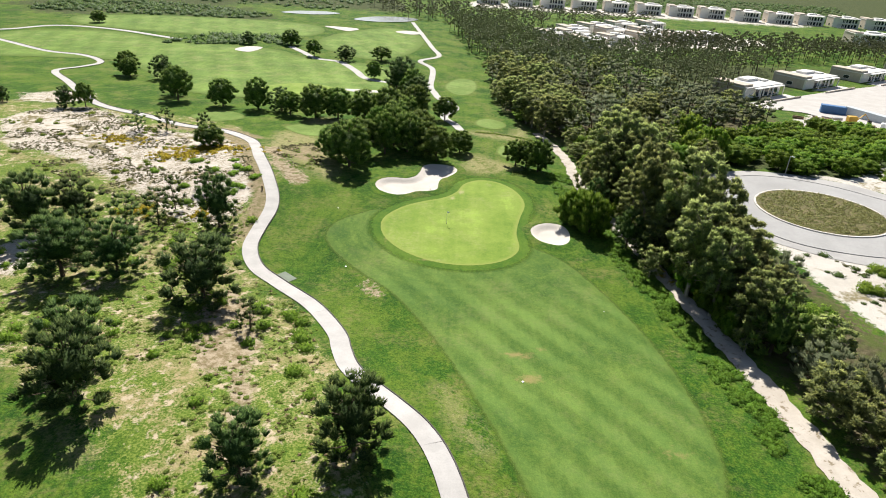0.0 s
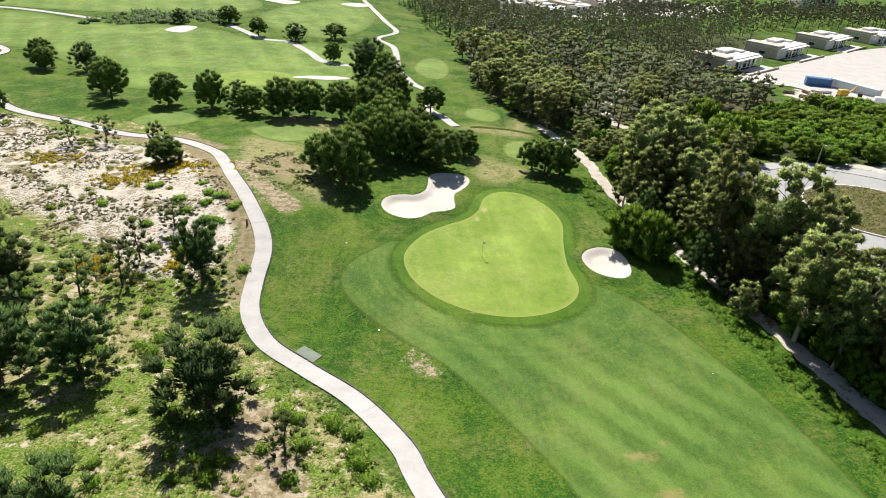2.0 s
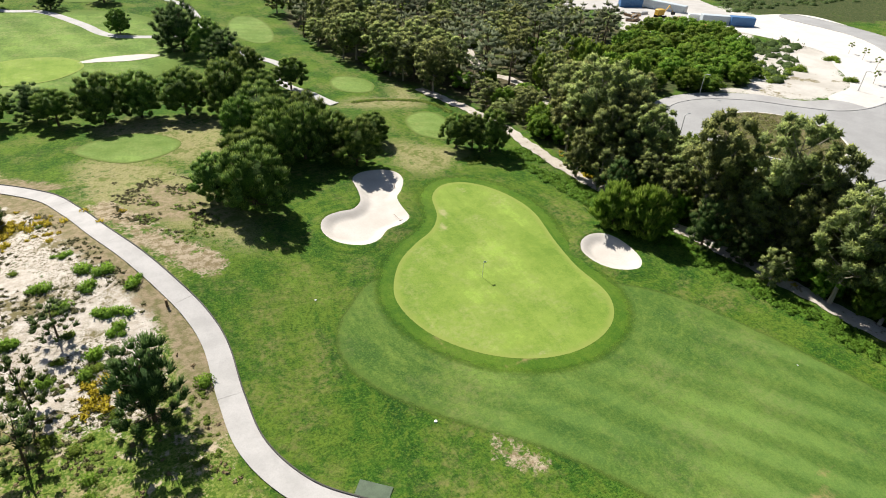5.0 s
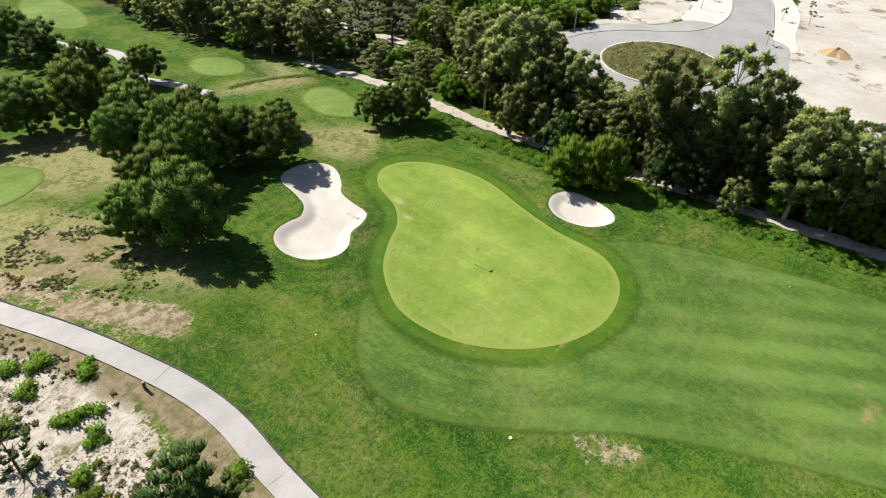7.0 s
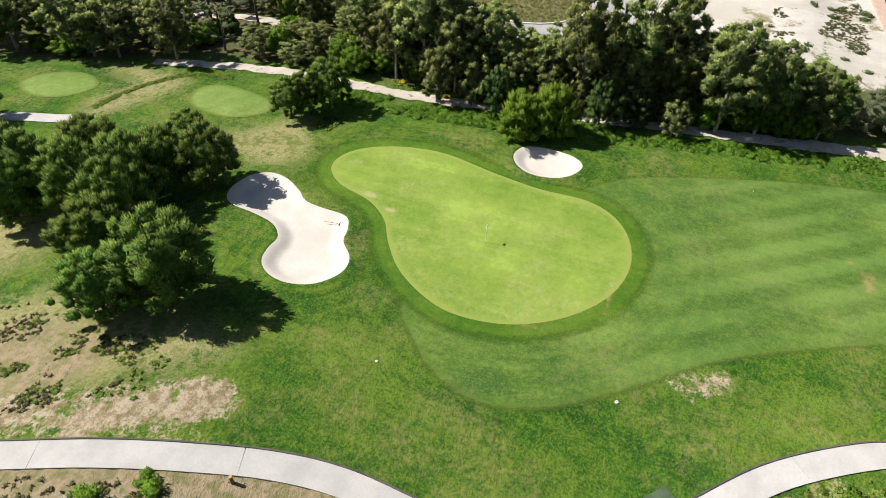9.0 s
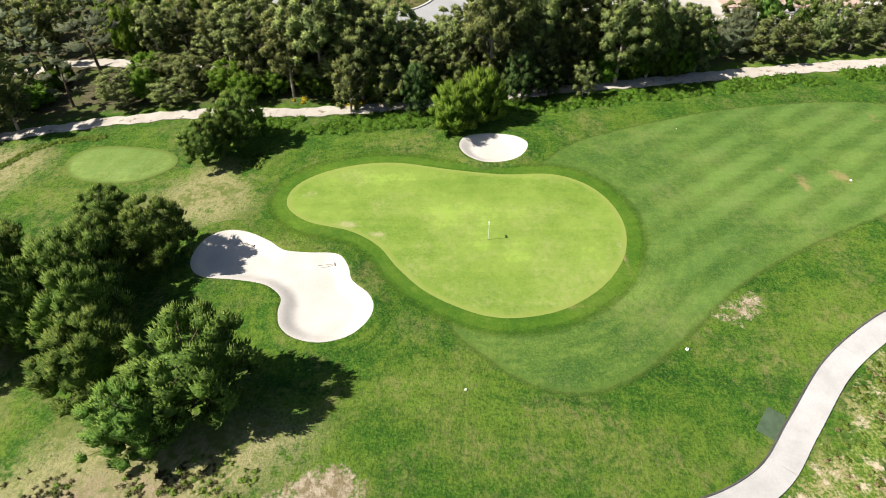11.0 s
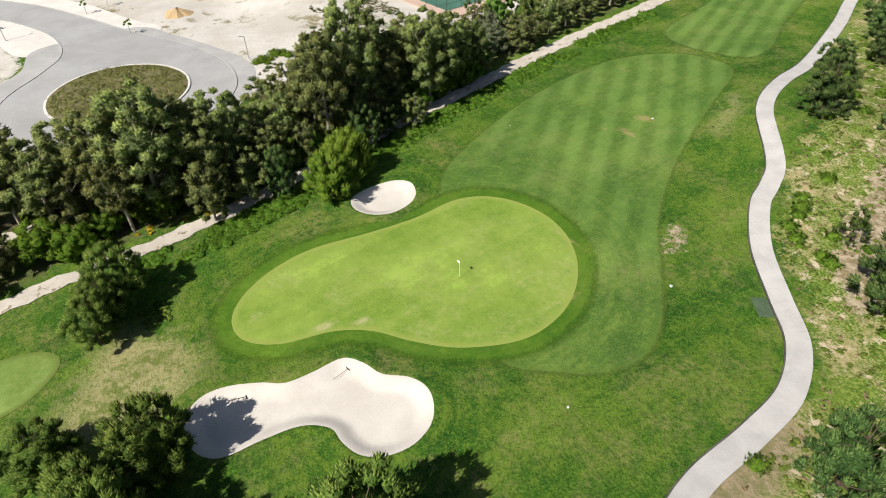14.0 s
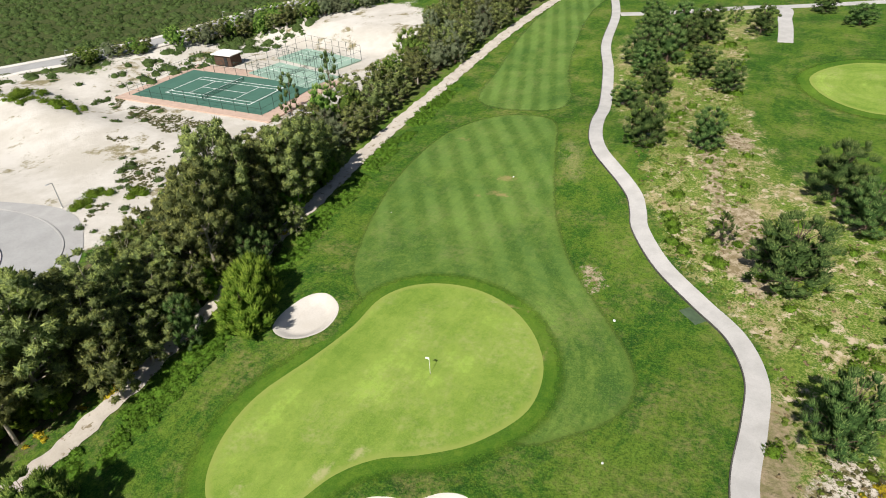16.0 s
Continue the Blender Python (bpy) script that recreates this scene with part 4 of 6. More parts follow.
def fence(name, label, corners, tall, gap, closed=True, rails=(1.0,)):
    """Posts and rails round a court."""
    top = thing(name, label, "fence")
    n = len(corners)
    post_me = tube("post", [(0, 0, 0), (0, 0, tall)], [0.045, 0.045], MAT_DARKPOST, 6)
    for i in range(n if closed else n - 1):
        (ax, ay), (cx, cy) = corners[i], corners[(i + 1) % n]
        length = math.hypot(cx - ax, cy - ay)
        k = max(1, int(length / gap))
        for j in range(k):
            px, py = ax + (cx - ax) * j / k, ay + (cy - ay) * j / k
            o = part("post", post_me, MAT_DARKPOST, top)
            o.location = (px, py, ground_at(px, py) + 0.2)
        for r in rails:
            za, zc = ground_at(ax, ay) + 0.2 + tall * r, ground_at(cx, cy) + 0.2 + tall * r
            part("rail", tube("rail", [(ax, ay, za), (cx, cy, zc)], [0.03, 0.03], MAT_DARKPOST, 5), MAT_DARKPOST, top)
    return top


def rect(cx, cy, lx, ly, a):
    return [turned(cx, cy, sx_ * lx / 2, sy_ * ly / 2, a) for sx_, sy_ in ((-1, -1), (1, -1), (1, 1), (-1, 1))]


fence("court_fence", "slim dark green posts and rails of the tennis court fence", rect(CX, CY, 37.2, 18.9, CT), 3.0, 3.3, True, (1.0, 0.5))
for px, py, pl in ((77.0, 21.4, 21.0), (79.0, 9.2, 20.0)):
    pad = thing("padel_court", "pale green padel court inside a dark steel cage", "padel court")
    slab_at("surface", px, py, pl, 9.4, radians(-10), 0.36, MAT_PADEL, pad, 0.3)
    z = ground_at(px, py) + 0.366
    for dx in (-pl / 2 + 3, pl / 2 - 3):
        x, y = turned(px, py, dx, 0, radians(-10))
        part("line", box(x, y, z, 0.1, 9.2, 0.01, radians(-10)), MAT_LINE, pad)
    part("line", box(px, py, z, pl - 6, 0.1, 0.01, radians(-10)), MAT_LINE, pad)
    bm = bmesh.new()
    for i in range(46):
        sx_, sy_ = turned(px, py, 0, -4.6 + i * 0.2, radians(-10))
        add_box(bm, sx_, sy_, z + 0.02, 0.02, 0.035, 0.85, radians(-10))
    for i in range(5):
        add_box(bm, px, py, z + 0.05 + i * 0.2, 0.02, 9.2, 0.025, radians(-10))
    part("net", bm, MAT_DARKPOST, pad, "dark net")
    fence("court_cage", "dark steel posts and rails of a padel court cage", rect(px, py, pl, 9.6, radians(-10)), 3.6, 2.4, True, (1.0, 0.6))
hut = thing("court_hut", "small brown hut with a white flat roof beside the courts", "hut")
hz = ground_at(98.5, 20) + 0.25
part("wall", box(98.5, 19.9, hz, 5.2, 3.6, 2.5, CT, 0.03), MAT_BRICK, hut)
part("roof", box(98.5, 19.9, hz + 2.5, 6.2, 4.6, 0.25, CT, 0.04), MAT_RENDER, hut, "white flat roof")
part("door", box(97.4, 21.72, hz, 1.0, 0.08, 2.05, CT), MAT_RUBBER, hut, "dark door")


# ---- houses ----
def villa(cx, cy, turn, long, deep, tall, storeys, panes, group, label):
    """A flat-roofed white house: body, beige end block, roof slabs, glazed front with a canopy, terrace wall."""
    z = ground_at(cx, cy) - 0.3
    at = Matrix.Translation((cx, cy, z)) @ Matrix.Rotation(turn, 4, "Z")
    h = thing("house", label, "house", group, at=at)
    part("wall", box(0, 0, 0, long, deep, tall, 0, 0.04), MAT_RENDER, h)
    part("roof", box(0, -0.2, tall, long + 0.7, deep + 0.9, 0.35, 0, 0.05), MAT_ROOF, h, "pale gravel roof slab")
    part("end_block", box(-long / 2 + 2.6, 1.0, 0, 5.4, deep + 0.8, tall + 1.1, 0, 0.05), MAT_BEIGE, h, "beige stone block")
    part("roof_block", box(long * 0.12, deep * 0.2, tall + 0.35, long * 0.3, deep * 0.35, 0.9, 0, 0.05), MAT_RENDER, h)
    part("roof_block", box(long * 0.36, deep * 0.1, tall + 0.35, long * 0.14, deep * 0.5, 0.5, 0, 0.05), MAT_ROOF, h)
    for s in range(storeys):
        step_h = tall / storeys
        for i in range(panes):
            px = -long / 2 + 6.5 + (long - 8) * (i + 0.5) / panes
            w = (long - 8) / panes * (0.72 if i % 2 == 0 else 0.5)
            win = part("window", box(px, -deep / 2 - 0.03, s * step_h + 0.5, w + 0.2, 0.12, step_h * 0.72, 0), MAT_WHITE, h, "white window frame")
            part("pane", box(px, -deep / 2 - 0.1, s * step_h + 0.6, w, 0.04, step_h * 0.72 - 0.2, 0), MAT_GLASS, win, "dark glass")
        part("canopy", box(1.5, -deep / 2 - 1.1, (s + 1) * step_h - 0.15, long - 5, 2.2, 0.22, 0, 0.03), MAT_RENDER, h, "white canopy slab")
    for i in range(3):
        px = -long / 2 + 7 + (long - 8) * i / 2
        part("column", box(px, -deep / 2 - 2.0, 0, 0.3, 0.3, tall - 0.1, 0), MAT_RENDER, h)
    win = part("window", box(-long / 2 - 0.14, 0.2, 1.2, 0.1, 2.4, 1.4, 0), MAT_WHITE, h, "white window frame")
    part("pane", box(-long / 2 - 0.2, 0.2, 1.3, 0.04, 2.2, 1.2, 0), MAT_GLASS, win, "dark glass")
    part("terrace_wall", box(2, -deep / 2 - 7.5, 0, long, 0.35, 1.1, 0, 0.03), MAT_BEIGE, h, "low beige garden wall")
    part("terrace", box(2, -deep / 2 - 4.4, 0, long, 5.8, 0.42, 0, 0.03), MAT_PAVE, h)
    return h


NEAR_HOUSE = "white flat-roofed modern villa with a beige stone end and dark glazing"
for cx, cy, a in ((108.5, 236.5, 36), (142.5, 262, 36), (178.5, 286.5, 36.5), (214, 304.5, 28), (256, 318, 22)):
    villa(cx, cy, radians(a), 23, 12, 4.0, 1, 5, "villas along the new street", NEAR_HOUSE)
rng = random.Random(4)
for cx, cy in ((50, 352), (66, 378), (82, 396), (103, 420), (126, 436), (66, 334), (84, 352), (104, 366), (126, 376), (146, 392), (88, 378), (112, 396), (62, 358)):
    villa(cx, cy, radians(30 + rng.uniform(-6, 6)), rng.uniform(15, 19), 10, rng.uniform(3.6, 4.6), 1, 4, "villas in the distance", "distant white flat-roofed villa among pines")
for i in range(13):
    cx = 24 + i * 25.5
    villa(cx, 541 - 0.05 * max(0, cx - 150) + rng.uniform(-3, 3), radians(-2 - i * 0.6), 19, 13, 7.2, 2, 5, "row of pale apartment houses", "distant pale two-storey apartment house in a long row")
villa(262, 424, radians(-4), 24, 13, 6.5, 2, 5, "row of pale apartment houses", "pale two-storey house on a meadow edge")


def container(cx, cy, turn, long, mat, label):
    z = ground_at(cx, cy)
    c = thing("site_container", label, "container", at=Matrix.Translation((cx, cy, z)) @ Matrix.Rotation(turn, 4, "Z"))
    part("body", box(0, 0, 0.15, long, 2.4, 2.5, 0, 0.05), mat, c)
    for i in range(int(long / 0.9)):
        part("rib", box(-long / 2 + 0.6 + i * 0.9, -1.22, 0.3, 0.35, 0.06, 2.2, 0), mat, c)
    part("door", box(long / 2 + 0.02, 0, 0.3, 0.06, 2.1, 2.2, 0), MAT_GREY, c, "grey door")
    for s in (-1, 1):
        part("skid", box(s * (long / 2 - 0.6), 0, 0, 0.4, 2.2, 0.16, 0), MAT_RUBBER, c)


container(125.5, 208.5, radians(-22), 7.5, MAT_BLUE, "blue steel site container beside a building plot")
container(132.3, 200.5, radians(-66), 15, MAT_SLATE, "long pale grey site hoarding and container")
container(131.0, 177.5, radians(-30), 9, MAT_SLATE, "white and grey site cabin on pale sand")
container(136.5, 173, radians(-30), 7, MAT_BLUE, "blue site container on pale sand")
container(116.5, 167.0, radians(-25), 5, MAT_RED, "red waste skip on the building plot")
van = thing("van", "white van parked by the site cabins", "van", at=Matrix.Translation((128, 182.5, ground_at(128, 182.5))) @ Matrix.Rotation(radians(-30), 4, "Z"))
part("body", box(0, 0, 0.4, 5.0, 1.95, 1.9, 0, 0.25), MAT_WHITE, van)
part("windscreen", box(2.0, 0, 1.35, 1.05, 1.8, 0.75, 0, 0.1), MAT_GLASS, van, "dark windscreen")
for wx in (-1.6, 1.6):
    for wy in (-0.9, 0.9):
        part("wheel", tube("wheel", [(wx, wy - 0.12, 0.36), (wx, wy + 0.12, 0.36)], [0.36, 0.36], MAT_RUBBER, 12), MAT_RUBBER, van)
digger = thing("digger", "yellow digger among piles of timber on the plot", "digger", at=Matrix.Translation((122, 191, ground_at(122, 191))))
part("track", box(0, -1.0, 0, 3.2, 0.6, 0.8, 0, 0.15), MAT_RUBBER, digger)
part("track", box(0, 1.0, 0, 3.2, 0.6, 0.8, 0, 0.15), MAT_RUBBER, digger)
part("cab", box(-0.3, 0.3, 0.8, 2.6, 1.9, 1.7, 0, 0.15), MAT_YELLOW, digger, "yellow cab")
part("boom", tube("boom", [(1, 0, 1.4), (3.0, 0, 3.4), (5.0, 0, 1.4)], [0.25, 0.22, 0.15], MAT_YELLOW, 6), MAT_YELLOW, digger, "yellow boom")
part("bucket", box(5.1, 0, 0.6, 0.9, 1.0, 0.9, 0, 0.1), MAT_RUBBER, digger)
for i in range(16):
    px, py = 114 + rng.uniform(-8, 12), 186 + rng.uniform(-9, 12)
    pile = thing("timber_pile", "stack of timber and boards on the building plot", "timber pile", "piles on the plot", at=Matrix.Translation((px, py, ground_at(px, py))) @ Matrix.Rotation(rng.uniform(0, 3), 4, "Z"))
    for j in range(4):
        part("board", box(rng.uniform(-0.2, 0.2), (j - 1.5) * 0.45, 0, 3.0, 0.4, rng.uniform(0.3, 0.9), 0, 0.03), rng.choice((MAT_TAN, MAT_WOOD, MAT_GREY)), pile)


def sand_pile(x, y, r, tall):
    """A heap of orange sand with a slumped outline."""
    verts, faces = [], []
    for i in range(7):
        f = i / 6
        for k in range(20):
            w = 2 * math.pi * k / 20
            rr = r * (1 - f) ** 0.8 * (1 + 0.16 * math.sin(3 * w + 1) + 0.08 * math.sin(7 * w))
            px_, py_ = x + rr * math.cos(w), y + rr * math.sin(w)
            verts.append((px_, py_, ground_at(px_, py_) - 0.1 + tall * f * (1 - 0.15 * math.sin(2 * w))))
    for i in range(6):
        for k in range(20):
            faces.append((i * 20 + k, i * 20 + (k + 1) % 20, (i + 1) * 20 + (k + 1) % 20, (i + 1) * 20 + k))
    o = new("sand_mound", mesh_of("sand_mound", verts, faces, MAT_PILE))
    tagged(o, "heap of orange building sand on the pale ground", "sand pile")


sand_pile(100.5, 86.5, 3.2, 1.4)


def street_lamp(x, y, turn):
    z = ground_at(x, y)
    lamp = thing("street_lamp", "slim grey street lamp with a flat head", "street lamp", "street lamps", at=Matrix.Translation((x, y, z)) @ Matrix.Rotation(turn, 4, "Z"))
    part("base", box(0, 0, 0, 0.4, 0.4, 0.15, 0, 0.03), MAT_PAVE, lamp)
    part("pole", tube("pole", [(0, 0, 0.1), (0, 0, 2), (0, 0, 4.1)], [0.08, 0.07, 0.05], MAT_GREY, 8), MAT_GREY, lamp)
    part("arm", tube("arm", [(0, 0, 4.05), (0.2, 0, 4.16), (0.45, 0, 4.2)], [0.05, 0.045, 0.04], MAT_GREY, 6), MAT_GREY, lamp)
    part("head", box(0.7, 0, 4.15, 0.65, 0.3, 0.11, 0, 0.04), MAT_GREY, lamp)


for x, y, a in ((71.2, 127.3, -70), (106.5, 117.2, -60), (67.3, 84.9, 90), (132, 39.5, 200), (118, 1, 190), (50.5, 112, 0)):
    street_lamp(x, y, radians(a))


# ---- small things on the course ----
def flagstick(x, y, lean, group, label):
    z = ground_at(x, y) + 0.07
    f = thing("flagstick", label, "flagstick", group, at=Matrix.Translation((x, y, z)) @ Matrix.Rotation(radians(lean), 4, "Y"))
    part("pole", tube("pole", [(0, 0, -0.1), (0, 0, 2.1)], [0.022, 0.018], MAT_FLAG, 8), MAT_FLAG, f)
    verts, faces = [], []
    for i in range(7):
        for k in (0, 1):
            verts.append((0.02 + i * 0.06, 0.05 * math.sin(i * 1.3), 2.08 - 0.05 * i * (1 - k) * 0.3 - 0.27 * k))
    for i in range(6):
        faces.append((2 * i, 2 * i + 1, 2 * i + 3, 2 * i + 2))
    cloth = part("cloth", mesh_of("cloth", verts, faces, MAT_FLAG), MAT_FLAG, f, "white cloth")
    cloth.modifiers.new("thick", "SOLIDIFY").thickness = 0.012
    part("cup", tube("cup", [(0, 0, -0.12), (0, 0, 0.004)], [0.055, 0.055], MAT_RUBBER, 14), MAT_RUBBER, f, "dark hole")


flagstick(0.3, 90.75, 0, "flagsticks", "white flagstick with a small white flag in the green")
flagstick(-38.5, -1.0, 3, "flagsticks", "pale flagstick in the neighbouring green")
for x, y, r in ((-13.15, 75.1, 0.15), (-17.5, 93.6, 0.10), (9.0, 51.0, 0.14), (20.5, 66.5, 0.07)):
    z = ground_at(x, y) + 0.05
    d = thing("distance_marker", "small round white marker disc set in the grass", "marker disc", "marker discs", at=Matrix.Translation((x, y, z)))
    part("disc", tube("disc", [(0, 0, -0.05), (0, 0, 0.035)], [r, r * 0.88], MAT_WHITE, 14), MAT_WHITE, d)
    part("cap", tube("cap", [(0, 0, 0.03), (0, 0, 0.05)], [r * 0.45, r * 0.4], MAT_GREY, 10), MAT_GREY, d)
z = ground_at(-20.3, 71.2)
mat_ob = part("grass_mat", box(-20.45, 70.8, z + 0.02, 2.0, 2.6, 0.06, radians(50), 0.015), MAT_MAT, None)
tagged(mat_ob, "square green mesh mat laid on the grass beside the path", "mat")
z = ground_at(-30.9, 97.2)
post = thing("marker_post", "short dark wooden post beside the cart path", "post", at=Matrix.Translation((-30.9, 97.2, z)))
part("shaft", tube("shaft", [(0, 0, -0.1), (0, 0, 0.75)], [0.13, 0.12], MAT_WOOD, 10), MAT_WOOD, post)
part("cap", tube("cap", [(0, 0, 0.75), (0, 0, 0.80)], [0.14, 0.12], MAT_TAN, 10), MAT_TAN, post, "pale cut top")


def bunker_rake(x, y, turn):
    z = ground_at(x, y) + 0.09
    r = thing("bunker_rake", "wooden rake lying in the bunker sand", "rake", "bunker rakes", at=Matrix.Translation((x, y, z)) @ Matrix.Rotation(turn, 4, "Z"))
    part("handle", tube("handle", [(0, 0, 0.03), (1.6, 0, 0.06)], [0.022, 0.022], MAT_WOOD, 6), MAT_WOOD, r)
    part("head", box(0, 0, 0, 0.07, 0.5, 0.05, 0, 0.01), MAT_RUBBER, r, "black head")
    for i in range(5):
        part("tine", box(0, -0.2 + i * 0.1, -0.05, 0.02, 0.02, 0.06), MAT_RUBBER, r)


bunker_rake(-2.9, 105.4, radians(100))
bunker_rake(-0.2, 113.6, radians(70))


# ---- plants ----
def unit(v):
    return v / (np.linalg.norm(v, axis=1)[:, None] + 1e-9)


def blades(p, axis, length, width, count, cone, g, needle=False):
    """Tufts: count narrow leaves round each axis; needles are triangles."""
    k = len(p)
    p, axis = np.repeat(p, count, 0), np.repeat(axis, count, 0)
    d = unit(axis + g.normal(0, cone, (k * count, 3)))
    side = unit(np.cross(d, g.normal(0, 1, (k * count, 3))))
    L = (np.repeat(length, count) * g.uniform(0.7, 1.15, k * count))[:, None]
    w = (np.repeat(width, count) * g.uniform(0.8, 1.2, k * count))[:, None]
    if needle:
        return np.stack([p - side * w, p + side * w, p + d * L], 1)
    mid = p + d * L * 0.45
    return np.stack([p - side * w * 0.35, mid + side * w, p + d * L, mid - side * w], 1)


def leaf_mesh(name, tris, mat, shade=None, top_light=None):
    """Leaves as triangles; their shading normals lean outward from the clump, as those of a soft mass do."""
    n, sides = tris.shape[:2]
    m = bpy.data.meshes.new(name)
    if shade is not None:
        if shade.ndim == 2:
            shade = np.repeat(shade[:, None, :], sides, 1)
        face_n = np.cross(tris[:, 1] - tris[:, 0], tris[:, -1] - tris[:, 0])
        flip = (face_n * shade.mean(1)).sum(1) < 0
        tris[flip], shade[flip] = tris[flip][:, ::-1], shade[flip][:, ::-1]
    m.from_pydata(tris.reshape(-1, 3).tolist(), [], np.arange(n * sides).reshape(n, sides).tolist())
    m.materials.append(mat)
    m.attributes.new("top_light", "FLOAT", "FACE").data.foreach_set("value", np.full(n, 0.5, np.float32) if top_light is None else top_light.astype(np.float32))
    if shade is not None:
        m.polygons.foreach_set("use_smooth", np.ones(n, bool))
        m.normals_split_custom_set_from_vertices(unit(shade.reshape(-1, 3)).tolist())
    return m


def ball(level):
    bm = bmesh.new()
    bmesh.ops.create_icosphere(bm, subdivisions=level, radius=1.0)
    v = np.array([tuple(q.co) for q in bm.verts])
    f = np.array([[q.index for q in p_.verts] for p_ in bm.faces])
    bm.free()
    return v, f


BALLS = {1: ball(1), 2: ball(2)}


def lump(centre, rad, squash, g, level=2):
    """The dense heart of a clump of foliage: an uneven knob."""
    v, f = BALLS[level]
    co = centre + v * rad * g.uniform(0.74, 1.14, len(v))[:, None] * squash
    lean = v + np.array([0, 0, 0.22])
    return co[f], lean[f]


def shoots(p, axis, length, width, g):
    """Upright three-sided shoots, thick at the foot and pointed."""
    k = len(p)
    axis = unit(axis)
    a = unit(np.cross(axis, g.normal(0, 1, (k, 3))))
    c = np.cross(axis, a)
    L, w = (length * g.uniform(0.65, 1.25, k))[:, None], (width * g.uniform(0.8, 1.25, k))[:, None]
    foot = [p + (a * math.cos(t) + c * math.sin(t)) * w for t in (0.0, 2.094, 4.189)]
    tip = p + axis * L
    tris = np.stack([np.stack([foot[i], foot[(i + 1) % 3], tip], 1) for i in range(3)], 1)
    side = np.stack([unit(foot[i] + foot[(i + 1) % 3] - 2 * p) for i in range(3)], 1)
    return tris.reshape(-1, 3, 3), side.reshape(-1, 3)


def crown_lobes(g, n, radius, low, high, style):
    """Centres and sizes of the foliage lobes of a crown."""
    s = (np.arange(n) + g.uniform(0.2, 0.8, n)) / n
    a = np.arange(n) * 2.4 + g.uniform(-0.5, 0.5, n)
    if style in ("pine", "dome"):
        wide = np.where(s < 0.3, 0.72 + 0.28 * s / 0.3, np.sqrt(np.clip(1 - ((s - 0.3) / 0.74) ** 2, 0.03, 1)))
    else:
        wide = np.sqrt(np.clip(1 - ((s - 0.5) / 0.58) ** 2, 0.05, 1))
    if style == "tier":
        wide = np.where(s < 0.3, 0.82 + 0.6 * s, np.sqrt(np.clip(1 - ((s - 0.3) / 0.75) ** 2, 0.02, 1))) * g.uniform(0.74, 1.14, n)
    lo_r, hi_r = {"tier": (0.10, 0.20), "pine": (0.15, 0.25), "euca": (0.13, 0.24), "dome": (0.13, 0.22)}.get(style, (0.20, 0.32))
    r = radius * g.uniform(lo_r, hi_r, n) * (0.75 + 0.25 * wide)
    out = np.clip(radius * wide - r * 0.8, 0, None) * np.clip(g.normal(0.92, 0.17, n), 0.45, 1.2)
    c = np.column_stack([out * np.cos(a), out * np.sin(a), low + r * 0.6 + (high - low - r * 1.4) * s])
    return c, r


